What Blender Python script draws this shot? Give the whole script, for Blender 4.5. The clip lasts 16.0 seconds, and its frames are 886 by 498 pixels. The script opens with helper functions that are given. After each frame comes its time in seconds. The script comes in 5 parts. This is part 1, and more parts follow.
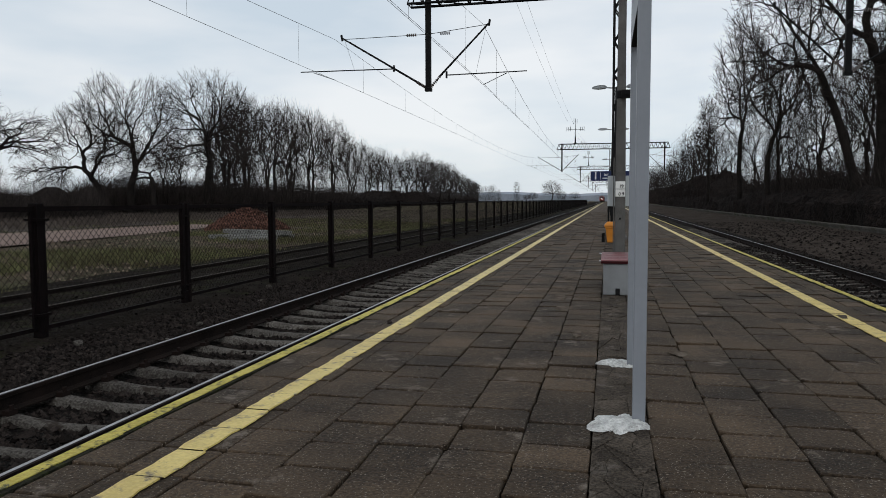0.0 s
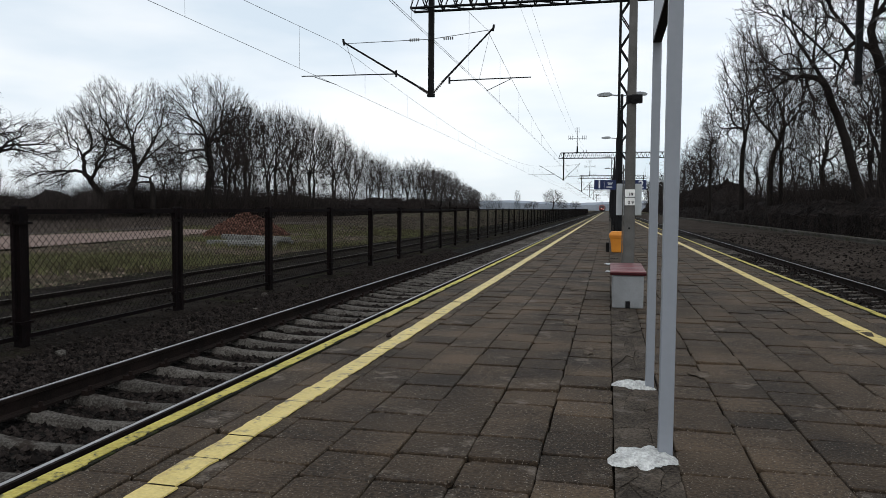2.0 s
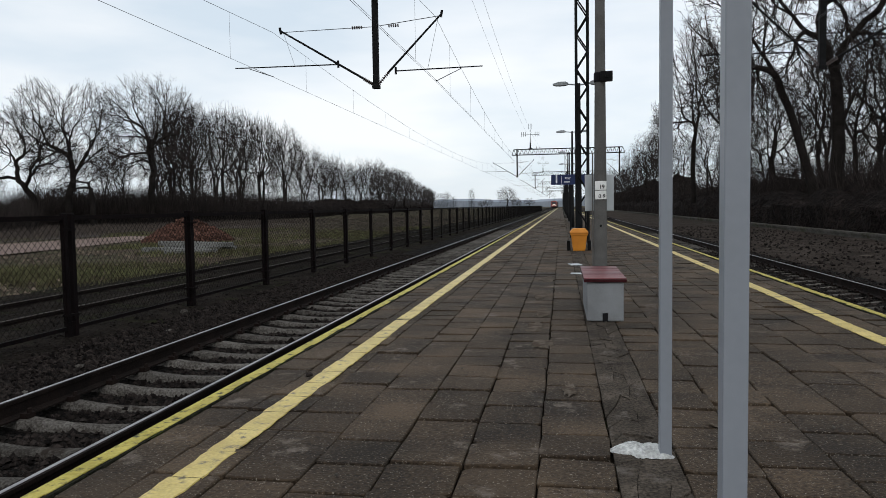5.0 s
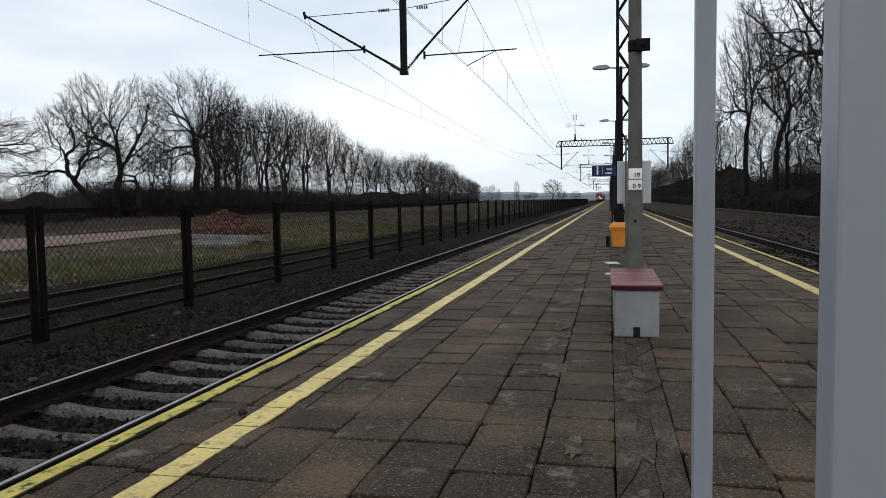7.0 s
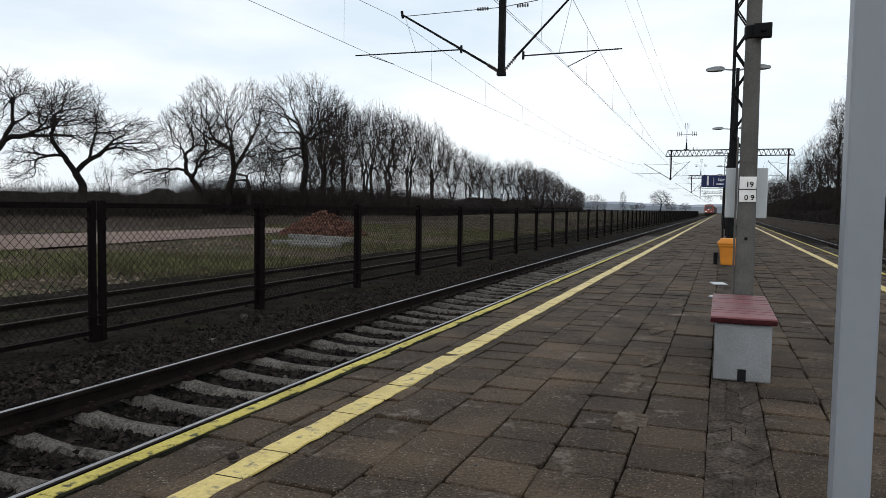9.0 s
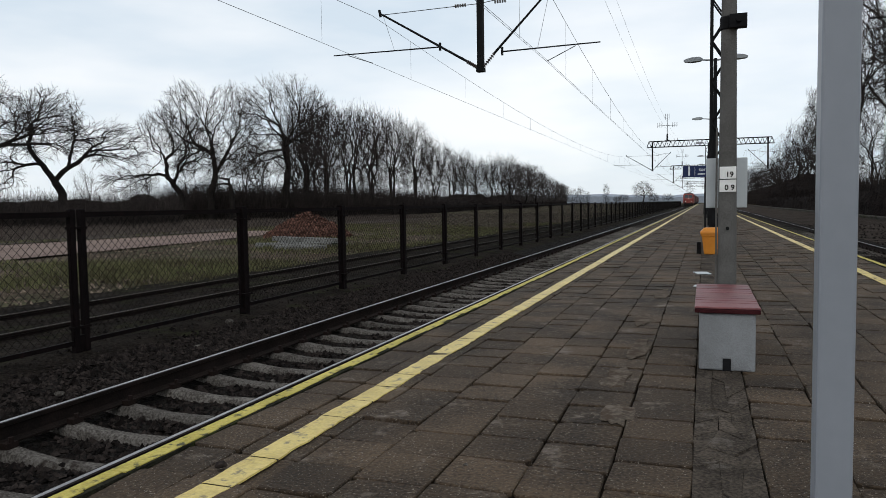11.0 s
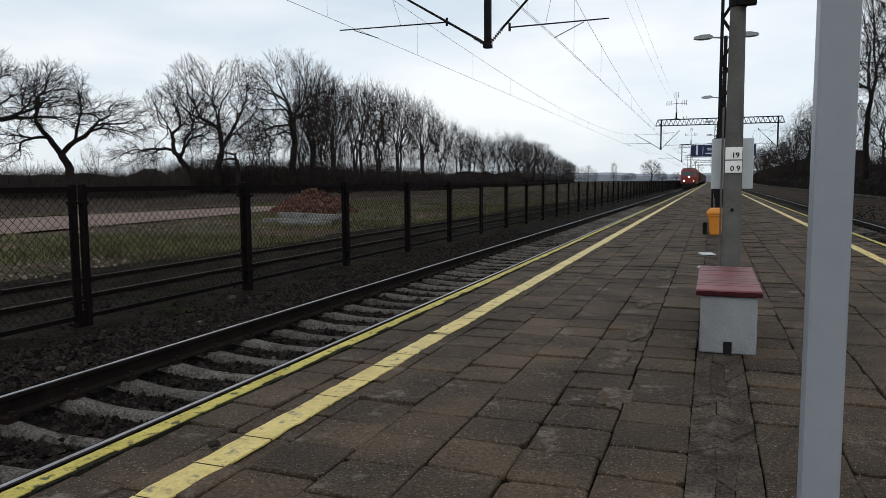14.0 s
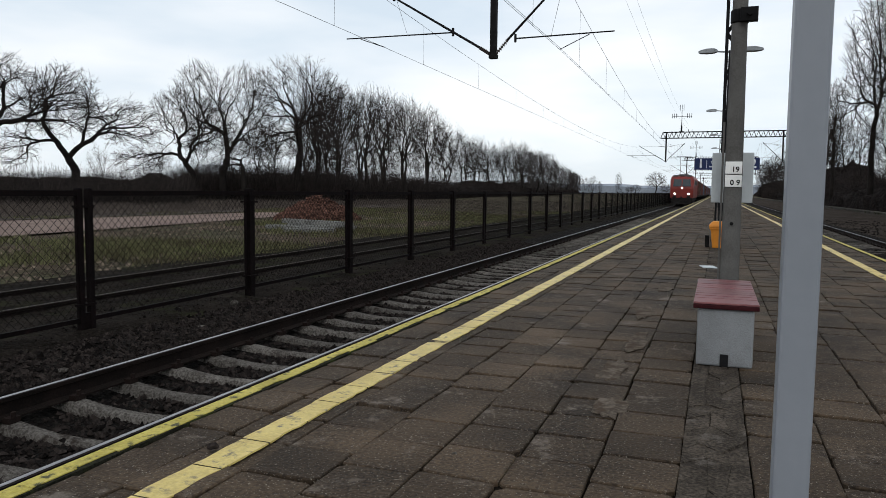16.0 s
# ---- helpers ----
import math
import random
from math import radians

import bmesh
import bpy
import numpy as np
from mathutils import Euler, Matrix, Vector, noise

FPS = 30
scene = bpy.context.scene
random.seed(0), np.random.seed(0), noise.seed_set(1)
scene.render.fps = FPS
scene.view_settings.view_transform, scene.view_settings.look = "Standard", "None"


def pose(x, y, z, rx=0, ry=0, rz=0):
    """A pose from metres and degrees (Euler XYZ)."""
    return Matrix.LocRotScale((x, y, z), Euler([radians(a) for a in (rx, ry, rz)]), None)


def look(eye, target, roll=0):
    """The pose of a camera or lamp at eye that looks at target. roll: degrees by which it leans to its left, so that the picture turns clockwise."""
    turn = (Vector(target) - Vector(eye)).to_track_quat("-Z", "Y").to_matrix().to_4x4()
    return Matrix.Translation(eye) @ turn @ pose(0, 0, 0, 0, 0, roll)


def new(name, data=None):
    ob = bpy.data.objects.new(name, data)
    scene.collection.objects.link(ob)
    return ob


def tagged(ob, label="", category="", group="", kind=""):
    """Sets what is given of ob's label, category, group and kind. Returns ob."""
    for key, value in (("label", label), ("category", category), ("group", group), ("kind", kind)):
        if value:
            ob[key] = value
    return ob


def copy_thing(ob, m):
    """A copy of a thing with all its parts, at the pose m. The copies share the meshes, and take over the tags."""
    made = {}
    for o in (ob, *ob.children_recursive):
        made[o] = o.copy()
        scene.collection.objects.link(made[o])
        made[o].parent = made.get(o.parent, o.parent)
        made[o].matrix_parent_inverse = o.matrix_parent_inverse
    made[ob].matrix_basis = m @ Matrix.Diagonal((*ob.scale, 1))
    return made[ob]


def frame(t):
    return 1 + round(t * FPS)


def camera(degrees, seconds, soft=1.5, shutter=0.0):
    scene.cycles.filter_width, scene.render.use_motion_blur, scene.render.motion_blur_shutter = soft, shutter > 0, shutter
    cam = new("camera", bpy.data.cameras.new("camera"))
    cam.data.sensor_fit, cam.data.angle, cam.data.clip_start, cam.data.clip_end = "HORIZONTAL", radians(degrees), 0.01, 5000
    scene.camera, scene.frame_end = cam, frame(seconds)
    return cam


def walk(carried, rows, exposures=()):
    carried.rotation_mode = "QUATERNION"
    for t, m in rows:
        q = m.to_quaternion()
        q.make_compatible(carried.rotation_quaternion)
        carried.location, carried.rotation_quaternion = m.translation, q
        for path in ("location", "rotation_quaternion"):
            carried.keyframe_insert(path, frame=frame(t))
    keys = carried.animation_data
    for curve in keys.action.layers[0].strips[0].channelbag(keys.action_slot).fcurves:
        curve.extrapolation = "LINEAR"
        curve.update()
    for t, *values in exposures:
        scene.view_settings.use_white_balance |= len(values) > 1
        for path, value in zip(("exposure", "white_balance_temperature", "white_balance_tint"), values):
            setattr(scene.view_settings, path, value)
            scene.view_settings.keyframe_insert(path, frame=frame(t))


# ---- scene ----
cam = camera(62.8, 16.0, soft=0.72)
PATH = [
    (0, (0.165, 0.077, 1.253), (-0.277, 2.022, 1.119), -0.2),
    (0.5, (0.063, 0.09, 1.252), (-0.376, 2.035, 1.088), -1.7),
    (1, (0.004, 0.111, 1.23), (-0.416, 2.06, 1.067), -0.2),
    (1.5, (-0.009, 0.233, 1.239), (-0.444, 2.182, 1.124), 0.2),
    (2, (0.045, 0.479, 1.241), (-0.398, 2.426, 1.128), 0.4),
    (2.5, (-0.009, 0.699, 1.244), (-0.424, 2.647, 1.059), -0.8),
    (3, (-0.146, 0.934, 1.249), (-0.548, 2.891, 1.144), -1.7),
    (3.5, (-0.096, 1.312, 1.173), (-0.618, 3.239, 1.052), -2.0),
    (4, (-0.089, 1.581, 1.202), (-0.579, 3.517, 1.084), 0.6),
    (4.5, (-0.136, 1.797, 1.225), (-0.454, 3.771, 1.179), -0.2),
    (4.7, (-0.148, 1.888, 1.229), (-0.464, 3.861, 1.148), -0.6),
    (6.8, (0.015, 3.219, 1.224), (-0.377, 5.173, 1.05), -0.8),
    (7, (0.066, 3.346, 1.211), (-0.380, 5.291, 1.079), -0.9),
    (7.5, (0.130, 3.606, 1.194), (-0.377, 5.529, 0.987), -1.2),
    (8, (0.118, 3.909, 1.205), (-0.330, 5.844, 0.965), 0.4),
    (8.5, (0.099, 4.133, 1.196), (-0.461, 6.042, 0.985), 0.8),
    (9, (0.127, 4.282, 1.207), (-0.586, 6.147, 1.092), 0.9),
    (9.2, (0.086, 4.238, 1.285), (-0.577, 6.122, 1.177), -0.3),
    (11.5, (0.144, 4.34, 1.202), (-0.533, 6.218, 1.079), -0.9),
    (12, (0.119, 4.377, 1.198), (-0.523, 6.27, 1.146), -0.9),
    (12.5, (0.156, 4.375, 1.233), (-0.613, 6.219, 1.153), -0.9),
    (13, (0.135, 4.37, 1.199), (-0.629, 6.218, 1.182), -1.9),
    (13.5, (0.161, 4.39, 1.235), (-0.508, 6.269, 1.091), 0.6),
    (14, (0.167, 4.356, 1.233), (-0.524, 6.224, 1.048), -0.3),
    (14.5, (0.186, 4.336, 1.228), (-0.445, 6.229, 1.093), 0.3),
    (15, (0.212, 4.329, 1.235), (-0.397, 6.227, 1.071), 0.6),
    (15.5, (0.207, 4.345, 1.235), (-0.425, 6.236, 1.071), 1.3),
    (16, (0.21, 4.312, 1.239), (-0.491, 6.178, 1.078), 0.6),
]
walk(cam, [(t, look(eye, target, roll)) for t, eye, target, roll in PATH],
     exposures=[(0.0, -0.30), (0.5, -0.12), (1.5, -0.02), (3.0, -0.1), (4.7, -0.1), (7.0, -0.03), (7.5, -0.04), (8.0, 0.10), (9.0, 0.05), (11.5, -0.15), (12.5, -0.3), (13.1, -0.35), (14.0, -0.12), (15.0, -0.06), (16.0, -0.05)])

# ---------------- light ----------------
world = bpy.data.worlds.new("overcast_sky")
scene.world = world
world.use_nodes = True
wn, wl = world.node_tree.nodes, world.node_tree.links
wn.clear()
w_out = wn.new("ShaderNodeOutputWorld")
w_bg = wn.new("ShaderNodeBackground")
w_sky = wn.new("ShaderNodeTexSky")
w_sky.sky_type = 'NISHITA'
w_sky.sun_disc = False
w_sky.sun_elevation = radians(28)
w_sky.sun_rotation = radians(200)
w_scale = wn.new("ShaderNodeVectorMath")
w_scale.operation = 'SCALE'
w_scale.inputs["Scale"].default_value = 0.09
w_co = wn.new("ShaderNodeTexCoord")
w_map = wn.new("ShaderNodeMapping")
w_map.inputs["Scale"].default_value = (1.2, 1.2, 4.5)
w_noise = wn.new("ShaderNodeTexNoise")
w_noise.inputs["Scale"].default_value = 1.7
w_noise.inputs["Detail"].default_value = 5
w_noise.inputs["Roughness"].default_value = 0.5
w_ramp = wn.new("ShaderNodeValToRGB")
w_ramp.color_ramp.elements[0].position = 0.36
w_ramp.color_ramp.elements[0].color = (0.60, 0.685, 0.765, 1)
w_ramp.color_ramp.elements[1].position = 0.62
w_ramp.color_ramp.elements[1].color = (0.86, 0.88, 0.90, 1)
w_mix = wn.new("ShaderNodeMix")
w_mix.data_type = 'RGBA'
w_mix.inputs["Factor"].default_value = 0.88
wl.new(w_co.outputs["Generated"], w_map.inputs["Vector"])
wl.new(w_map.outputs["Vector"], w_noise.inputs["Vector"])
wl.new(w_noise.outputs["Fac"], w_ramp.inputs["Fac"])
wl.new(w_sky.outputs["Color"], w_scale.inputs[0])
wl.new(w_scale.outputs["Vector"], w_mix.inputs["A"])
wl.new(w_ramp.outputs["Color"], w_mix.inputs["B"])
wl.new(w_mix.outputs["Result"], w_bg.inputs["Color"])
wl.new(w_bg.outputs["Background"], w_out.inputs["Surface"])
w_bg.inputs["Strength"].default_value = 1.3

sun = new("sun", bpy.data.lights.new("sun", 'SUN'))
sun.data.energy = 0.5
sun.data.angle = radians(25)
sun.data.color = (1.0, 0.96, 0.9)
sun.matrix_world = look((0, 0, 50), (0 - 0.3 * 50, 50 * 1.2, 0))

scene.view_settings.exposure = 0.0


# ---------------- materials ----------------
def mat(name, base, dark=None, rough=0.85, scale=8.0, fine=60.0, amount=0.5, bump=0.3, metal=0.0,
        rand="", rand_amount=0.35, spots=None, spot_scale=3.0, spot_level=0.62, bump_dist=0.01, gloss=0.06, world_placed=False, specks=None, speck_scale=70.0, speck_level=0.66):
    """A surface with two scales of mottling, fine relief and, if wanted, stains and a shift of tone from piece to piece."""
    m = bpy.data.materials.new(name)
    m.use_nodes = True
    n, l = m.node_tree.nodes, m.node_tree.links
    b = n["Principled BSDF"]
    b.inputs["Roughness"].default_value = rough
    b.inputs["Metallic"].default_value = metal
    b.inputs["Specular IOR Level"].default_value = gloss
    dark = dark or tuple(c * 0.55 for c in base)
    co = n.new("ShaderNodeTexCoord")
    big = n.new("ShaderNodeTexNoise")
    big.inputs["Scale"].default_value = scale
    big.inputs["Detail"].default_value = 6
    small = n.new("ShaderNodeTexNoise")
    small.inputs["Scale"].default_value = fine
    small.inputs["Detail"].default_value = 4
    source = co.outputs["Object"]
    if world_placed:
        source = n.new("ShaderNodeNewGeometry").outputs["Position"]
    if rand == "object":
        info = n.new("ShaderNodeObjectInfo")
        rnd = info.outputs["Random"]
        shift = n.new("ShaderNodeVectorMath")
        shift.operation = 'ADD'
        times = n.new("ShaderNodeMath")
        times.operation = 'MULTIPLY'
        times.inputs[1].default_value = 37.0
        l.new(rnd, times.inputs[0])
        l.new(co.outputs["Object"], shift.inputs[0])
        l.new(times.outputs[0], shift.inputs[1])
        source = source if world_placed else shift.outputs[0]
    elif rand == "island":
        info = n.new("ShaderNodeNewGeometry")
        rnd = info.outputs["Random Per Island"]
    l.new(source, big.inputs["Vector"])
    l.new(source, small.inputs["Vector"])
    mix = n.new("ShaderNodeMix")
    mix.data_type = 'RGBA'
    mix.inputs["A"].default_value = (*dark, 1)
    mix.inputs["B"].default_value = (*base, 1)
    add = n.new("ShaderNodeMath")
    add.operation = 'MULTIPLY_ADD'
    add.inputs[1].default_value = amount * 3.2
    l.new(small.outputs["Fac"], add.inputs[0])
    centre = n.new("ShaderNodeMath")
    centre.operation = 'MULTIPLY_ADD'
    centre.inputs[1].default_value = 2.4
    centre.inputs[2].default_value = -0.7 - amount * 1.6
    l.new(big.outputs["Fac"], centre.inputs[0])
    l.new(centre.outputs[0], add.inputs[2])
    add.use_clamp = True
    l.new(add.outputs[0], mix.inputs["Factor"])
    colour = mix.outputs["Result"]
    if rand:
        tone = n.new("ShaderNodeMapRange")
        tone.inputs["To Min"].default_value = 1 - rand_amount
        tone.inputs["To Max"].default_value = 1 + rand_amount
        l.new(rnd, tone.inputs["Value"])
        mul = n.new("ShaderNodeVectorMath")
        mul.operation = 'SCALE'
        l.new(colour, mul.inputs[0])
        l.new(tone.outputs["Result"], mul.inputs["Scale"])
        colour = mul.outputs["Vector"]
    if spots:
        stain = n.new("ShaderNodeTexNoise")
        stain.inputs["Scale"].default_value = spot_scale
        stain.inputs["Detail"].default_value = 8
        stain.inputs["Roughness"].default_value = 0.7
        l.new(source, stain.inputs["Vector"])
        ramp = n.new("ShaderNodeValToRGB")
        ramp.color_ramp.elements[0].position = spot_level - 0.04
        ramp.color_ramp.elements[1].position = spot_level + 0.05
        l.new(stain.outputs["Fac"], ramp.inputs["Fac"])
        mix2 = n.new("ShaderNodeMix")
        mix2.data_type = 'RGBA'
        mix2.inputs["B"].default_value = (*spots, 1)
        l.new(ramp.outputs["Color"], mix2.inputs["Factor"])
        l.new(colour, mix2.inputs["A"])
        colour = mix2.outputs["Result"]
    if specks:
        grit = n.new("ShaderNodeTexNoise")
        grit.inputs["Scale"].default_value = speck_scale
        grit.inputs["Detail"].default_value = 2
        l.new(source, grit.inputs["Vector"])
        cut = n.new("ShaderNodeValToRGB")
        cut.color_ramp.elements[0].position = speck_level
        cut.color_ramp.elements[1].position = speck_level + 0.04
        l.new(grit.outputs["Fac"], cut.inputs["Fac"])
        mix3 = n.new("ShaderNodeMix")
        mix3.data_type = 'RGBA'
        mix3.inputs["B"].default_value = (*specks, 1)
        l.new(cut.outputs["Color"], mix3.inputs["Factor"])
        l.new(colour, mix3.inputs["A"])
        colour = mix3.outputs["Result"]
    l.new(colour, b.inputs["Base Color"])
    if bump:
        bp = n.new("ShaderNodeBump")
        bp.inputs["Strength"].default_value = bump
        bp.inputs["Distance"].default_value = bump_dist
        l.new(add.outputs[0], bp.inputs["Height"])
        l.new(bp.outputs["Normal"], b.inputs["Normal"])
    return m


def glow(name, colour, strength):
    m = bpy.data.materials.new(name)
    m.use_nodes = True
    b = m.node_tree.nodes["Principled BSDF"]
    b.inputs["Base Color"].default_value = (*colour, 1)
    b.inputs["Emission Color"].default_value = (*colour, 1)
    b.inputs["Emission Strength"].default_value = strength
    return m


M_SLAB = mat("slab_concrete", (0.077, 0.053, 0.0335), (0.018, 0.0128, 0.0088), 0.8, 1.3, 60, 0.7, 0.55, rand="object", rand_amount=0.27,
             spots=(0.14, 0.115, 0.095), spot_scale=2.4, spot_level=0.63, bump_dist=0.006, gloss=0.15, world_placed=True, specks=(0.21, 0.185, 0.155), speck_scale=95, speck_level=0.645)
M_SLABS = mat("slab_concrete_far", (0.077, 0.053, 0.0335), (0.018, 0.0128, 0.0088), 0.8, 1.3, 60, 0.7, 0.55, rand="island", rand_amount=0.27,
             spots=(0.14, 0.115, 0.095), spot_scale=2.4, spot_level=0.63, bump_dist=0.006, gloss=0.15, world_placed=True, specks=(0.21, 0.185, 0.155), speck_scale=95, speck_level=0.645)
M_JOINT = mat("joint_dirt", (0.014, 0.011, 0.008), None, 1.0, 6, 80, 0.6, 0.6, spots=(0.022, 0.026, 0.009), spot_scale=1.5, spot_level=0.60, gloss=0.02)
M_CRACKED = mat("cracked_mortar", (0.108, 0.088, 0.070), (0.034, 0.028, 0.023), 0.9, 3, 60, 0.9, 1.0, rand="island", rand_amount=0.18,
                spots=(0.15, 0.13, 0.112), spot_scale=4, spot_level=0.60, bump_dist=0.015, world_placed=True)
M_WASH = mat("pale_mortar_wash", (0.135, 0.112, 0.090), (0.055, 0.043, 0.033), 0.95, 6, 60, 0.9, 0.6, spots=(0.060, 0.043, 0.031), spot_scale=7, spot_level=0.52, bump_dist=0.005, world_placed=True)
M_YELLOW = mat("worn_yellow_paint", (0.64, 0.50, 0.155), (0.46, 0.34, 0.09), 0.48, 3, 60, 0.7, 0.4,
               spots=(0.13, 0.10, 0.055), spot_scale=9, spot_level=0.585, bump_dist=0.004, gloss=0.5, world_placed=True)
M_EDGE = mat("mossy_yellow_edge", (0.52, 0.43, 0.10), (0.34, 0.28, 0.05), 0.65, 3, 60, 0.7, 0.5,
             spots=(0.045, 0.045, 0.018), spot_scale=14, spot_level=0.575, bump_dist=0.006, gloss=0.25, world_placed=True)
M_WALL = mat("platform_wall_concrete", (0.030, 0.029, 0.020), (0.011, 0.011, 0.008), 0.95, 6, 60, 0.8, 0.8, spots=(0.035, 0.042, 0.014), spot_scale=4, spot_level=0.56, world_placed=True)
M_KERB = mat("weathered_kerb_concrete", (0.105, 0.098, 0.088), (0.045, 0.040, 0.035), 0.95, 1.2, 20, 0.9, 0.8, spots=(0.040, 0.042, 0.022), spot_scale=0.8, spot_level=0.56, world_placed=True)
M_WHITE_MORTAR = mat("white_mortar", (0.74, 0.74, 0.72), (0.42, 0.42, 0.41), 0.95, 14, 60, 0.8, 1.0, spots=(0.20, 0.18, 0.16), spot_scale=16, spot_level=0.66, bump_dist=0.012)
M_BALLAST = mat("ballast_stone", (0.028, 0.022, 0.0195), (0.009, 0.0075, 0.0068), 0.95, 9, 50, 0.6, 0.5, rand="island", rand_amount=0.8, bump_dist=0.01)
M_BED = mat("ballast_bed", (0.024, 0.021, 0.018), (0.006, 0.005, 0.005), 1.0, 14, 32, 1.0, 1.0, bump_dist=0.05)
M_SOIL = mat("trackside_soil", (0.027, 0.022, 0.018), (0.008, 0.0065, 0.0055), 1.0, 1.5, 25, 0.9, 0.9, spots=(0.024, 0.024, 0.013), spot_scale=0.9, spot_level=0.56, bump_dist=0.04, gloss=0.02)
M_SOIL_BARE = mat("bare_brown_soil", (0.062, 0.050, 0.042), (0.024, 0.019, 0.016), 1.0, 0.8, 14, 1.0, 0.9, spots=(0.095, 0.080, 0.066), spot_scale=1.1, spot_level=0.62, bump_dist=0.05, gloss=0.02)
M_GRASS = mat("winter_grass", (0.100, 0.094, 0.052), (0.036, 0.031, 0.020), 1.0, 0.7, 9, 1.0, 0.9, spots=(0.085, 0.064, 0.046), spot_scale=0.28, spot_level=0.50, bump_dist=0.1)
M_HEATH = mat("rough_brown_heath", (0.115, 0.095, 0.083), (0.042, 0.034, 0.030), 1.0, 0.9, 7, 1.0, 0.9, spots=(0.050, 0.052, 0.026), spot_scale=0.5, spot_level=0.60, bump_dist=0.08)
M_BLADES = mat("grass_blades", (0.122, 0.126, 0.060), (0.065, 0.055, 0.032), 0.95, 0.3, 3, 0.7, 0.0, rand="island", rand_amount=0.6, gloss=0.02)
M_ROAD = mat("pale_dirt_road", (0.21, 0.158, 0.135), (0.14, 0.10, 0.086), 1.0, 0.5, 8, 0.9, 0.6, bump_dist=0.03)
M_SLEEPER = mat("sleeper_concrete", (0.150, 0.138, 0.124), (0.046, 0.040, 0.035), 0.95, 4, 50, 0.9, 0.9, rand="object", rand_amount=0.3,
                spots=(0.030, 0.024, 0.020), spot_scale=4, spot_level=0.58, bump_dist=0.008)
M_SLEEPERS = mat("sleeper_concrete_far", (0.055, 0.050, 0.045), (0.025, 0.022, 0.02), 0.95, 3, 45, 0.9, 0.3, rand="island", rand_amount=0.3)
M_RAIL = mat("rusty_rail_steel", (0.022, 0.015, 0.013), (0.010, 0.008, 0.007), 0.8, 4, 60, 0.6, 0.3, metal=0.2)
M_HEAD = mat("polished_rail_head", (0.40, 0.39, 0.40), (0.26, 0.25, 0.26), 0.36, 2, 30, 0.5, 0.05, metal=1.0)
M_RUST_HEAD = mat("rusted_rail_head", (0.10, 0.085, 0.075), (0.06, 0.05, 0.045), 0.6, 3, 40, 0.5, 0.1, metal=0.4)
M_FENCE = mat("black_brown_fence_paint", (0.008, 0.005, 0.005), (0.004, 0.003, 0.003), 0.7, 6, 60, 0.5, 0.3, spots=(0.018, 0.008, 0.006), spot_scale=6, spot_level=0.66, gloss=0.05)
M_MESH = mat("dark_fence_wire", (0.010, 0.009, 0.008), None, 0.8, 8, 50, 0.4, 0.0)
M_STEEL = mat("dark_gantry_steel", (0.014, 0.014, 0.015), (0.008, 0.008, 0.008), 0.7, 3, 40, 0.5, 0.2)
M_WIRE = mat("overhead_wire", (0.10, 0.10, 0.11), None, 0.6, 3, 40, 0.3, 0.0)
M_INSUL = mat("brown_insulator", (0.05, 0.03, 0.025), None, 0.3, 5, 40, 0.3, 0.0, gloss=0.4)
M_POST = mat("pale_grey_post_paint", (0.25, 0.268, 0.30), (0.223, 0.24, 0.268), 0.45, 2, 30, 0.35, 0.08, spots=(0.20, 0.21, 0.22), spot_scale=9, spot_level=0.70, bump_dist=0.002, gloss=0.3)
M_POLE = mat("spun_concrete_pole", (0.124, 0.121, 0.115), (0.081, 0.077, 0.073), 0.9, 4, 70, 0.6, 0.35, bump_dist=0.004)
M_BENCH = mat("washed_concrete_bench", (0.25, 0.26, 0.27), (0.17, 0.175, 0.18), 0.95, 3, 130, 0.8, 0.5, bump_dist=0.004)
M_PLANK = mat("dull_red_planks", (0.175, 0.058, 0.060), (0.11, 0.034, 0.037), 0.5, 3, 40, 0.5, 0.25, rand="object", rand_amount=0.15, bump_dist=0.003, gloss=0.4)
M_RED_EDGE = mat("dark_red_edge_board", (0.045, 0.010, 0.012), (0.025, 0.006, 0.008), 0.6, 3, 40, 0.5, 0.2)
M_BLACK = mat("black_plastic", (0.012, 0.012, 0.013), None, 0.6, 4, 50, 0.4, 0.1)
M_BOARD = mat("white_sheet_metal", (0.465, 0.495, 0.510), (0.413, 0.443, 0.458), 0.5, 3, 30, 0.4, 0.05, gloss=0.3)
M_PLATE = mat("white_plate_enamel", (0.82, 0.82, 0.80), (0.7, 0.7, 0.68), 0.45, 8, 60, 0.4, 0.05)
M_INK = mat("black_lettering", (0.02, 0.02, 0.02), None, 0.6, 9, 60, 0.3, 0.0)
M_BIN = mat("orange_yellow_plastic", (0.585, 0.225, 0.022), (0.450, 0.158, 0.015), 0.5, 3, 50, 0.4, 0.1, gloss=0.3)
M_BLUE = mat("navy_sign_enamel", (0.008, 0.02, 0.09), (0.006, 0.015, 0.06), 0.45, 3, 40, 0.4, 0.05, gloss=0.3)
M_SIGN_WHITE = mat("white_sign_lettering", (0.8, 0.82, 0.85), None, 0.5, 8, 60, 0.3, 0.0)
M_LAMP = mat("grey_lamp_housing", (0.30, 0.32, 0.33), (0.22, 0.23, 0.24), 0.5, 3, 40, 0.4, 0.1)
M_BARK = mat("dark_bark", (0.024, 0.020, 0.018), (0.010, 0.009, 0.008), 0.95, 2, 20, 0.7, 0.6, bump_dist=0.03)
M_TWIG = mat("bare_twigs", (0.034, 0.028, 0.025), (0.018, 0.015, 0.013), 0.95, 1, 8, 0.5, 0.0)
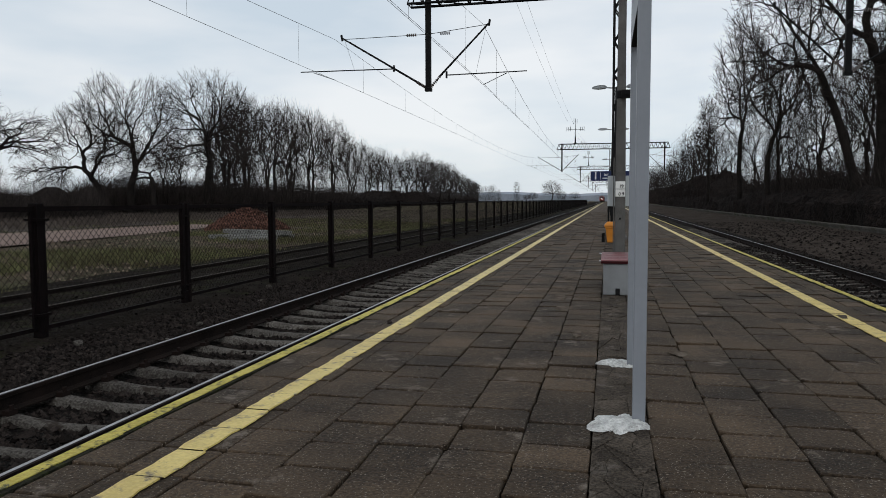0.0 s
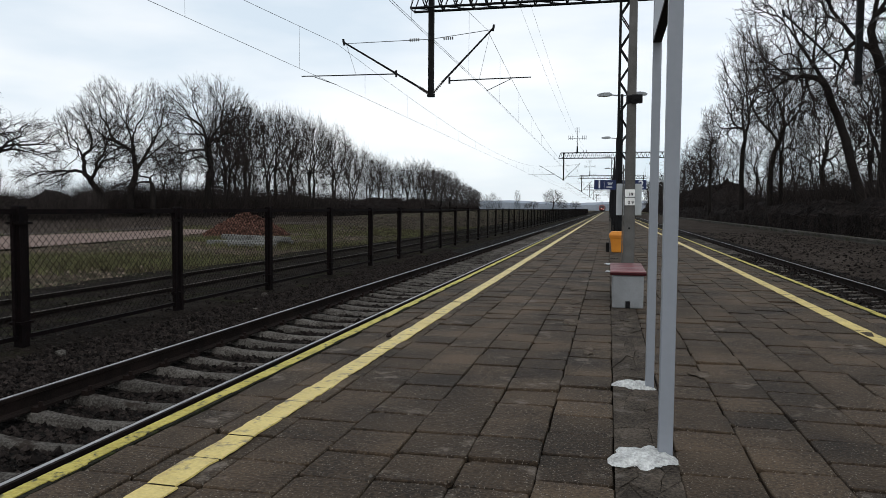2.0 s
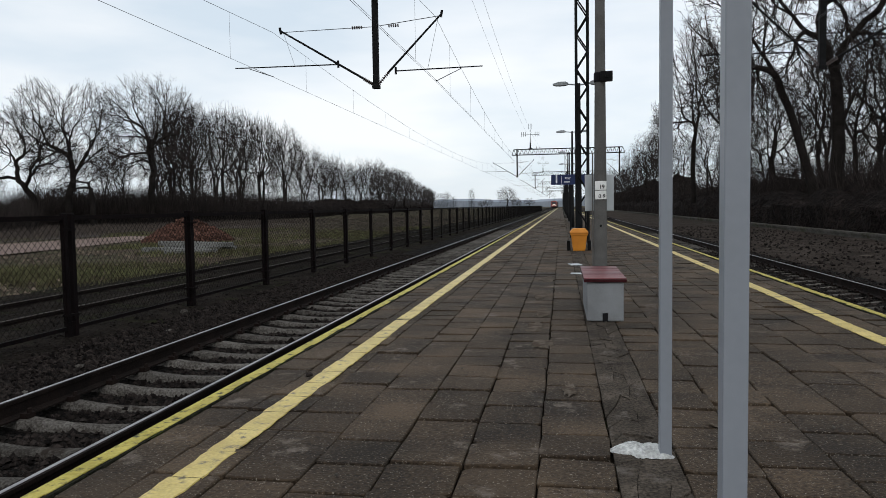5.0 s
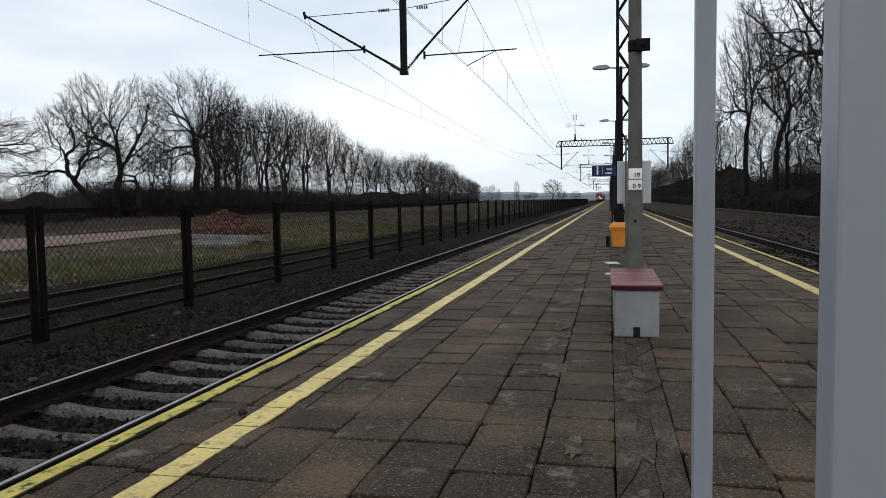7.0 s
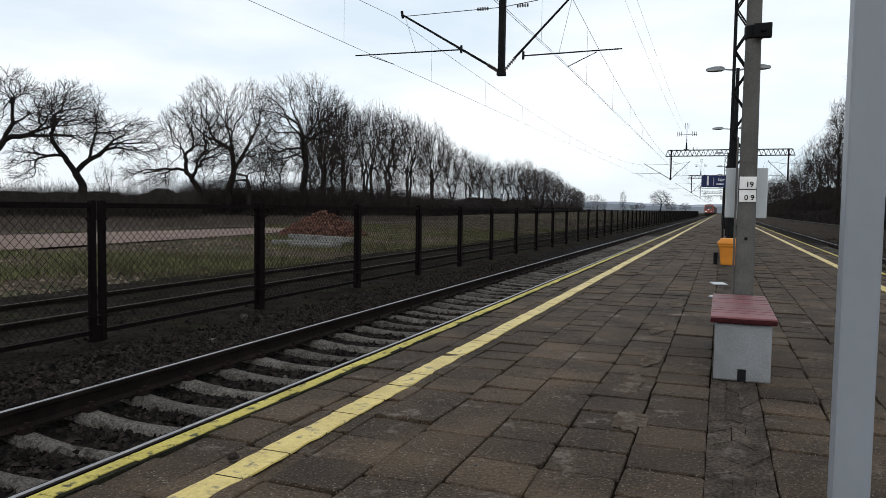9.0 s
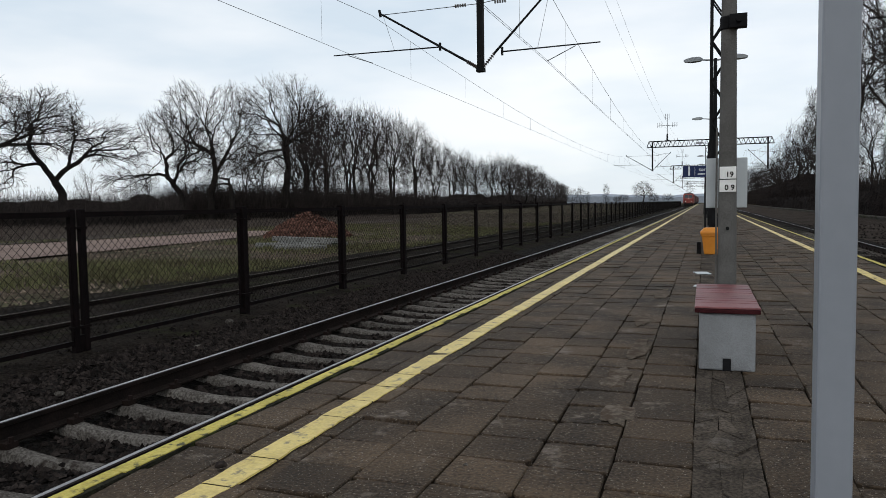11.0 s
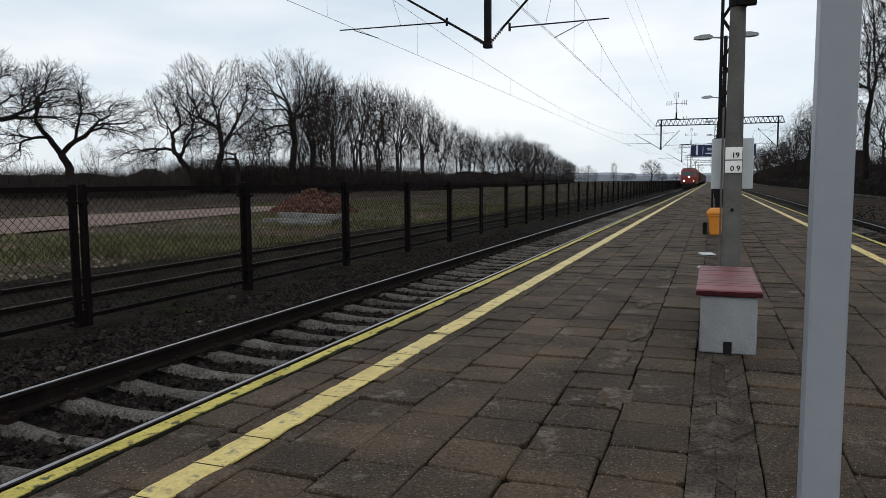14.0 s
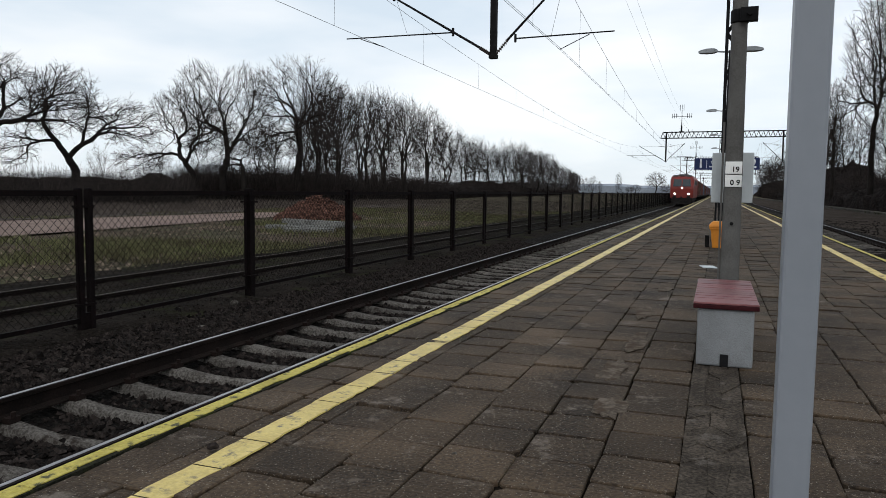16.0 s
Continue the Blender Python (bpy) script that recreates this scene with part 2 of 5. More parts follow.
# twigs of distant trees: distance haze painted in as a paler, greyer colour
M_TWIG_HAZE = mat("haze_grey_twigs", (0.058, 0.051, 0.048), (0.034, 0.030, 0.028), 0.95, 1, 8, 0.5, 0.0)
M_SCRUB = mat("bare_scrub", (0.044, 0.036, 0.033), (0.020, 0.0165, 0.015), 0.95, 0.7, 6, 0.6, 0.0, rand="island", rand_amount=0.6)
M_LEAF = mat("dead_leaf_litter", (0.150, 0.118, 0.090), (0.060, 0.046, 0.036), 1.0, 0.6, 5, 0.8, 0.0, rand="island", rand_amount=0.75)
M_WEED = mat("dry_weeds", (0.105, 0.086, 0.074), (0.052, 0.042, 0.036), 0.95, 0.7, 6, 0.6, 0.0, rand="island", rand_amount=0.6)
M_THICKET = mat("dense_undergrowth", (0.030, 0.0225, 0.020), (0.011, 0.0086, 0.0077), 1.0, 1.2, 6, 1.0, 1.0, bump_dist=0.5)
# pale blue base colour stands in for the air's haze over the wood
M_FARWOOD_HAZE = mat("far_wood", (0.30, 0.33, 0.38), (0.22, 0.25, 0.29), 1.0, 0.05, 0.5, 0.8, 0.0)
M_BRICK = mat("broken_red_brick", (0.112, 0.056, 0.041), (0.060, 0.032, 0.025), 0.95, 6, 40, 0.6, 0.3, rand="island", rand_amount=0.6)
M_BEAM = mat("old_concrete_beam", (0.21, 0.208, 0.198), (0.09, 0.088, 0.083), 0.95, 3, 30, 0.8, 0.6)
M_TRAIN = mat("faded_red_train_paint", (0.210, 0.022, 0.015), (0.150, 0.018, 0.013), 0.45, 1.5, 20, 0.5, 0.05, gloss=0.3)
M_TRAIN_DARK = mat("underframe_grime", (0.03, 0.028, 0.027), (0.015, 0.014, 0.014), 0.9, 3, 30, 0.5, 0.2)
M_GLASS = mat("dark_cab_glass", (0.03, 0.04, 0.045), (0.02, 0.03, 0.035), 0.1, 2, 20, 0.3, 0.0, gloss=0.5)
M_ROOFG = mat("train_roof_grey", (0.12, 0.12, 0.12), (0.06, 0.06, 0.06), 0.8, 2, 30, 0.5, 0.1)
M_CONT = [mat("container_rust_red", (0.13, 0.035, 0.025), (0.08, 0.025, 0.02), 0.6, 1, 20, 0.5, 0.1),
          mat("container_brown", (0.08, 0.04, 0.03), (0.05, 0.028, 0.022), 0.6, 1, 20, 0.5, 0.1),
          mat("container_blue_grey", (0.08, 0.10, 0.14), (0.05, 0.065, 0.09), 0.6, 1, 20, 0.5, 0.1)]
M_HEADLIGHT = glow("lit_headlight", (1.0, 0.93, 0.85), 9.0)


# ---------------- mesh helpers ----------------
class Geo:
    """Vertices and faces that become one mesh."""

    def __init__(self):
        self.v, self.f = [], []

    def box(self, x0, x1, y0, y1, z0, z1):
        i = len(self.v)
        self.v += [(x0, y0, z0), (x1, y0, z0), (x1, y1, z0), (x0, y1, z0), (x0, y0, z1), (x1, y0, z1), (x1, y1, z1), (x0, y1, z1)]
        self.f += [(i, i + 3, i + 2, i + 1), (i + 4, i + 5, i + 6, i + 7), (i, i + 1, i + 5, i + 4), (i + 1, i + 2, i + 6, i + 5),
                   (i + 2, i + 3, i + 7, i + 6), (i + 3, i, i + 4, i + 7)]
        return self

    def chamfered(self, x0, x1, y0, y1, z0, z1, c):
        """A box whose upper edges are chamfered by c."""
        i = len(self.v)
        self.v += [(x0, y0, z0), (x1, y0, z0), (x1, y1, z0), (x0, y1, z0), (x0, y0, z1 - c), (x1, y0, z1 - c), (x1, y1, z1 - c), (x0, y1, z1 - c),
                   (x0 + c, y0 + c, z1), (x1 - c, y0 + c, z1), (x1 - c, y1 - c, z1), (x0 + c, y1 - c, z1)]
        self.f.append((i, i + 3, i + 2, i + 1))
        for a in (0, 4):
            for k in range(4):
                self.f.append((i + a + k, i + a + (k + 1) % 4, i + a + 4 + (k + 1) % 4, i + a + 4 + k))
        self.f.append((i + 8, i + 9, i + 10, i + 11))
        return self

    def tube(self, p, q, r0, r1=None, n=6, caps=True):
        p, q = Vector(p), Vector(q)
        r1 = r0 if r1 is None else r1
        d = (q - p).normalized()
        s = d.cross(Vector((0, 0, 1)) if abs(d.z) < 0.95 else Vector((1, 0, 0))).normalized()
        u = d.cross(s)
        i = len(self.v)
        for c, r in ((p, r0), (q, r1)):
            for k in range(n):
                a = 2 * math.pi * k / n
                w = c + s * (r * math.cos(a)) + u * (r * math.sin(a))
                self.v.append((w.x, w.y, w.z))
        for k in range(n):
            self.f.append((i + k, i + (k + 1) % n, i + n + (k + 1) % n, i + n + k))
        if caps:
            self.f.append(tuple(i + k for k in reversed(range(n))))
            self.f.append(tuple(i + n + k for k in range(n)))
        return self

    def bar(self, p, q, w, h=None):
        """A square bar between two points."""
        return self.tube(p, q, w * 0.7071, w * 0.7071, 4)

    def prism(self, profile, y0, y1):
        """A profile of (x, z) points drawn along y."""
        i, n = len(self.v), len(profile)
        self.v += [(x, y0, z) for x, z in profile] + [(x, y1, z) for x, z in profile]
        for k in range(n):
            self.f.append((i + k, i + n + k, i + n + (k + 1) % n, i + (k + 1) % n))
        self.f.append(tuple(i + k for k in range(n)))
        self.f.append(tuple(i + n + k for k in reversed(range(n))))
        return self

    def lathe(self, rings, n=16, centre=(0, 0)):
        """Rings of (radius, z) round the z axis."""
        i = len(self.v)
        for r, z in rings:
            for k in range(n):
                a = 2 * math.pi * k / n
                self.v.append((centre[0] + r * math.cos(a), centre[1] + r * math.sin(a), z))
        for j in range(len(rings) - 1):
            for k in range(n):
                self.f.append((i + j * n + k, i + j * n + (k + 1) % n, i + (j + 1) * n + (k + 1) % n, i + (j + 1) * n + k))
        self.f.append(tuple(i + k for k in reversed(range(n))))
        self.f.append(tuple(i + (len(rings) - 1) * n + k for k in range(n)))
        return self

    def mesh(self, name, material, smooth=False):
        me = bpy.data.meshes.new(name)
        me.from_pydata(self.v, [], self.f)
        me.materials.append(material)
        if smooth:
            me.polygons.foreach_set("use_smooth", [True] * len(me.polygons))
        me.update()
        return me


def thing(name, label, category, group="", kind="", at=None):
    ob = tagged(new(name), label, category, group, kind)
    ob.empty_display_size = 0.2
    if at is not None:
        ob.matrix_world = at
    return ob


def part(name, geo, material, parent=None, label="", smooth=False, at=None):
    ob = new(name, geo.mesh(name, material, smooth) if isinstance(geo, Geo) else geo)
    if parent is not None:
        ob.parent = parent
    if at is not None:
        ob.matrix_basis = at
    if label:
        ob["label"] = label
    return ob


def soften(ob, width=0.01, segments=2):
    m = ob.modifiers.new("soft_edges", 'BEVEL')
    m.width, m.segments, m.limit_method, m.angle_limit = width, segments, 'ANGLE', radians(40)
    return ob


def writing(name, text, size, material, parent, at, align='CENTER'):
    c = bpy.data.curves.new(name, 'FONT')
    c.body, c.size, c.extrude, c.align_x, c.align_y = text, size, 0.002, align, 'CENTER'
    c.offset = size * 0.02
    c.materials.append(material)
    ob = new(name, c)
    ob.parent = parent
    ob.matrix_basis = at
    return ob


# ---------------- ground ----------------
EDGE_L, EDGE_R = -2.46, 3.27
RAILS_1, RAILS_2, RAILS_3 = (-4.875, -3.37), (4.10, 5.605), (-9.98, -8.43)
RAIL_TOP = -0.38
rng = random.Random(7)


def ground():
    """One sheet to the horizon, gently uneven away from the tracks."""
    xs = sorted(set([-2500, -1200, -600, -350, -250, -180, -140] + list(range(-120, -14, 4)) + [-14, -8.5, -6, 0, 8, 13, 14, 16] + list(range(20, 121, 5)) + [160, 250, 400, 800, 1500, 2500]))
    ys = sorted(set([-1500, -500, -150, -60] + list(range(-30, 200, 5)) + list(range(200, 620, 20)) + [800, 1200, 2000, 3500]))
    g = Geo()
    for y in ys:
        for x in xs:
            z = -0.80
            if x < -14:
                z += 0.18 + 0.04 * noise.noise(Vector((x * 0.11, y * 0.11, 0.3))) - min(0.04, (-14 - x) * 0.02)
            if x > 13.9:
                z += min(0.9, 0.2 + (x - 13.9) * 0.06)
            g.v.append((x, y, z))
    nx = len(xs)
    for j in range(len(ys) - 1):
        for i in range(nx - 1):
            k = j * nx + i
            g.f.append((k, k + 1, k + nx + 1, k + nx))
    ob = part("ground", g, M_GRASS, smooth=True)
    return tagged(ob, "flat winter field with patchy green and brown grass", "ground", kind="structure")


ground()


def strip(name, pts, width, z, material, label, category):
    """A ribbon of ground that follows a line of points."""
    g = Geo()
    for k, (x, y) in enumerate(pts):
        w = width if not isinstance(width, (list, tuple)) else width[k]
        g.v += [(x - w / 2, y, z), (x + w / 2, y, z)]
    for k in range(len(pts) - 1):
        g.f.append((2 * k, 2 * k + 1, 2 * k + 3, 2 * k + 2))
    return tagged(part(name, g, material), label, category, kind="structure")


strip("road", [(-30, -10), (-30, 22), (-30, 36), (-30.2, 45), (-30.8, 55), (-31.5, 66)], [14, 12, 9, 6.5, 3.6, 2.0], -0.598, M_ROAD, "pale pinkish dirt road across the field", "road")
strip("rough_ground", [(-54, -10), (-53, 22), (-52, 50), (-48, 70), (-46, 96)], [34, 34, 33, 30, 24], -0.604, M_HEATH, "dark brown rough ground beyond the dirt road", "ground")


def bed_z(x):
    """Height of the ground beside and under the tracks."""
    knots = ((-12.5, -0.62), (-10.4, -0.47), (-8.0, -0.46), (-6.6, -0.39), (-6.2, -0.41), (-5.7, -0.50), (-5.0, -0.60), (-4.6, -0.656), (-2.0, -0.656),
             (3.0, -0.64), (4.6, -0.63), (5.7, -0.58), (6.6, -0.50), (9.0, -0.52), (13.2, -0.50), (14.5, -0.52))
    for (xa, za), (xb, zb) in zip(knots, knots[1:]):
        if x <= xb:
            return za + (zb - za) * max(0.0, (x - xa) / (xb - xa))
    return knots[-1][1]


def lump(x, y):
    return 0.022 * noise.noise(Vector((x * 3.1, y * 3.1, 1))) + 0.03 * noise.noise(Vector((x * 0.7, y * 0.7, 5)))


def bed(name, x0, x1, material, label, step=0.3, y0=-4, y1=60):
    """A rough bed of soil or stone under a track."""
    g = Geo()
    nx = max(2, int((x1 - x0) / step))
    ys = [y0 + step * k for k in range(int((y1 - y0) / step))] + [y1 + 8 * k for k in range(80)]
    for y in ys:
        for i in range(nx + 1):
            x = x0 + (x1 - x0) * i / nx
            g.v.append((x, y, bed_z(x) + lump(x, y)))
    for j in range(len(ys) - 1):
        for i in range(nx):
            k = j * (nx + 1) + i
            g.f.append((k, k + 1, k + nx + 2, k + nx + 1))
    return tagged(part(name, g, material, smooth=True), label, "ballast", kind="structure")


bed("ballast_bed", -5.95, -2.40, M_BED, "dark ballast bed of crushed stone under the track")
bed("trackside_soil", -12.5, -5.95, M_SOIL, "dark sandy soil with moss along the fence and siding")
bed("ballast_bed", 3.2, 6.5, M_BED, "dark ballast bed of crushed stone under the track")
bed("trackside_soil", 6.5, 14.5, M_SOIL_BARE, "bare brown soil strip beside the track", step=0.5)


def gravel(name, x0, x1, y0, y1, count, seed, avoid=(), size=(0.018, 0.042), label="loose crushed stones of the track ballast", power=1.6):
    r = random.Random(seed)
    g = Geo()
    for _ in range(count):
        x = r.uniform(x0, x1)
        y = y0 + (y1 - y0) * r.random() ** power
        if any(abs(x - a) < 0.085 for a in avoid):
            continue
        s = r.uniform(*size) * (1.7 if r.random() < 0.02 else 1)
        base = bed_z(x) + lump(x, y) + r.uniform(-0.3, 0.45) * s
        i = len(g.v)
        a = r.uniform(0, 6.28)
        c, sn = math.cos(a), math.sin(a)
        for ux, uy, uz in ((1, 0, 0), (0, 1, 0), (-1, 0, 0), (0, -1, 0), (0, 0, 0.8), (0, 0, -0.6)):
            k = s * r.uniform(0.7, 1.3)
            vx, vy = ux + r.uniform(-0.35, 0.35), uy + r.uniform(-0.35, 0.35)
            g.v.append((x + k * (vx * c - vy * sn), y + k * (vx * sn + vy * c), base + k * (uz + r.uniform(-0.2, 0.2))))
        for q in range(4):
            g.f += [(i + q, i + (q + 1) % 4, i + 4), (i + (q + 1) % 4, i + q, i + 5)]
    return tagged(part(name, g, M_BALLAST), label, "gravel", kind="stuff")


gravel("ballast_stones", -6.05, -2.5, 2.6, 26, 40000, 11, RAILS_1, (0.016, 0.038))
gravel("ballast_stones", -6.15, -4.9, 3.0, 28, 30000, 15, RAILS_1, (0.014, 0.032), power=1.3)
gravel("ballast_stones", -4.85, -2.5, 14, 40, 14000, 16, RAILS_1, (0.018, 0.036), power=1.0)
gravel("ballast_stones", -6.1, -2.5, -4, 2.8, 5000, 17, RAILS_1, (0.018, 0.04), power=1.0)
gravel("ballast_stones", 3.3, 6.5, 6, 32, 9000, 12, RAILS_2, (0.022, 0.045))
gravel("soil_stones", -10.5, -6.0, 4, 26, 5000, 13, RAILS_3, (0.008, 0.03), "scattered stones on the soil by the fence")
gravel("ballast_stones", 3.3, 6.5, -4, 6, 3000, 18, RAILS_2, (0.022, 0.045), power=1.0)
gravel("soil_stones", 6.4, 13, 10, 60, 3500, 14, (), (0.02, 0.07), "scattered stones and clods on the soil strip")


# ---------------- tracks ----------------
def rail_geo(x, y0, y1, top):
    foot = top - 0.172
    g = Geo().prism([(x - 0.07, foot), (x + 0.07, foot), (x + 0.07, foot + 0.015), (x + 0.012, foot + 0.035), (x + 0.012, top - 0.045),
                     (x + 0.036, top - 0.034), (x + 0.036, top - 0.006), (x - 0.036, top - 0.006), (x - 0.036, top - 0.034),
                     (x - 0.012, top - 0.045), (x - 0.012, foot + 0.035), (x - 0.07, foot + 0.015)], y0, y1)
    return g


def sleeper_mesh(name, material):
    """A concrete sleeper, waisted and dipped in the middle, with its origin under the track's axis."""
    g = Geo()
    stations = [(-1.25, 0.09, 0.01), (-1.22, 0.09, 0.02), (-0.9, 0.098, 0.032), (-0.62, 0.095, 0.028), (-0.42, 0.084, 0.006), (-0.22, 0.078, -0.010), (0, 0.076, -0.014),
                (0.22, 0.078, -0.010), (0.42, 0.084, 0.006), (0.62, 0.095, 0.028), (0.9, 0.098, 0.032), (1.22, 0.09, 0.02), (1.25, 0.09, 0.01)]
    for x, w, z in stations:
        g.v += [(x, -w, -0.12), (x, -w + 0.015, z - 0.02), (x, -w + 0.04, z), (x, w - 0.04, z), (x, w - 0.015, z - 0.02), (x, w, -0.12)]
    for k in range(len(stations) - 1):
        for q in range(5):
            a = k * 6 + q
            g.f.append((a, a + 6, a + 7, a + 1))
    g.f.append((0, 1, 2, 3, 4, 5))
    e = (len(stations) - 1) * 6
    g.f.append(tuple(e + q for q in reversed(range(6))))
    return g


def track(name, rails, y0, y1, label, near_from, near_count, pitch=0.61, top=RAIL_TOP, head=None):
    t = thing(name, label, "railway track", kind="structure")
    for x in rails:
        rail = part("rail", rail_geo(x, y0, y1, top), M_RAIL, t, "rusty steel rail")
        part("rail_head", Geo().chamfered(x - 0.016, x + 0.014, y0, y1, top - 0.005, top, 0.004), head or M_HEAD, rail, "worn running surface")
    axis = (rails[0] + rails[1]) / 2
    shared = sleeper_mesh("sleeper", M_SLEEPER).mesh("sleeper", M_SLEEPER, True)
    clip = Geo()
    for x in rails:
        for s in (-1, 1):
            clip.box(x - axis + s * 0.10 - 0.035, x - axis + s * 0.10 + 0.035, -0.05, 0.05, 0.03, 0.075)
            clip.tube((x - axis + s * 0.12, 0, 0.06), (x - axis + s * 0.12, 0, 0.115), 0.02, 0.02, 6)
    clips = clip.mesh("rail_clips", M_RAIL)
    z = top - 0.172 - 0.035
    y = near_from
    for k in range(near_count):
        m = pose(axis + rng.uniform(-0.015, 0.015), y, z + rng.uniform(-0.008, 0.006), 0, 0, rng.uniform(-0.8, 0.8))
        s = part("sleeper", shared, None, t, at=m)
        part("rail_clips", clips, None, s)
        y += pitch
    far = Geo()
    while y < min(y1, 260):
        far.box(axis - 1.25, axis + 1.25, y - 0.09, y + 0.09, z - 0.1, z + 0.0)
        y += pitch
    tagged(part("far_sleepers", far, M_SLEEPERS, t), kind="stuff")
    return t


track("track_1", RAILS_1, -8, 700, "railway track with rusty rails on pale concrete sleepers", -5.84, 104, 0.612)
track("track_2", RAILS_2, -8, 700, "railway track on concrete sleepers beside the platform", -5.37, 88)
track("track_3", RAILS_3, -8, 420, "old siding track half sunk in soil behind the fence", -4.98, 58, head=M_RUST_HEAD)


# ---------------- gantries and overhead line ----------------
def lattice_mast(parent, x, y, z0, z1, w, name="lattice_mast"):
    g = Geo()
    h = w / 2
    for sx in (-h, h):
        for sy in (-h, h):
            g.bar((x + sx, y + sy, z0), (x + sx, y + sy, z1), 0.055)
    n = int((z1 - z0) / 0.48)
    for k in range(n):
        a, b = z0 + (z1 - z0) * k / n, z0 + (z1 - z0) * (k + 1) / n
        s = 1 if k % 2 else -1
        for sy in (-h, h):
            g.bar((x - s * h, y + sy, a), (x + s * h, y + sy, b), 0.03)
        for sx in (-h, h):
            g.bar((x + sx, y - s * h, a), (x + sx, y + s * h, b), 0.03)
    return part(name, g, M_STEEL, parent, "dark steel lattice mast")


def cantilever(parent, x, y, s, long):
    """One bracket arm that hangs from the foot of a drop post, to the side s; the long kind reaches over the siding."""
    reach, tip, reg0, reg1, zr, st0, st1, zw = (3.05, 6.81, 1.2, 4.58, 5.69, 4.1, 3.31, 5.40) if long else (2.06, 7.05, 0.62, 3.29, 5.41, 2.64, 1.86, 5.05)
    part("bracket_arm", Geo().tube((x + s * 0.36, y, 5.20 if long else 5.35), (x + s * reach, y, tip), 0.036, 0.028, 8)
         .tube((x + s * (reach - 0.02), y, tip - 0.10), (x + s * (reach + 0.02), y, tip + 0.10), 0.04, 0.04, 6), M_STEEL, parent)
    ins = Geo()
    end = Vector((x + s * 0.40, y, 5.22 if long else 5.38))
    start = Vector((x + s * 0.05, y, 5.0))
    d = (end - start).normalized() * 0.016
    for k in range(7):
        p = start.lerp(end, 0.15 + 0.8 * k / 6)
        ins.tube(p - d, p + d, 0.06, 0.04, 8)
    ins.tube(start, end, 0.018, 0.018, 6)
    part("insulator", ins, M_INSUL, parent)
    stay = part("top_stay", Geo().tube((x, y, 6.78), (x + s * reach, y, tip - 0.05), 0.011, 0.011, 5), M_STEEL, parent)
    ins2 = Geo()
    for k in range(5):
        ins2.tube((x + s * (0.42 + 0.07 * k), y, 6.78), (x + s * (0.45 + 0.07 * k), y, 6.78), 0.05, 0.05, 8)
    part("insulator", ins2, M_INSUL, stay)
    reg = part("registration_arm", Geo().tube((x + s * reg0, y, zr), (x + s * reg1, y, zr + 0.03), 0.021, 0.018, 6)
               .tube((x + s * reg0, y, zr - 0.1), (x + s * reg0, y, zr + 0.12), 0.035, 0.035, 6), M_STEEL, parent)
    part("steady_arm", Geo().tube((x + s * st0, y, zr - 0.01), (x + s * st1, y, zw), 0.012, 0.012, 5), M_STEEL, reg)
    part("dropper", Geo().tube((x + s * (reach - 0.1), y, tip - 0.08), (x + s * (reach - 0.45), y, zr), 0.005, 0.005, 4), M_WIRE, parent)


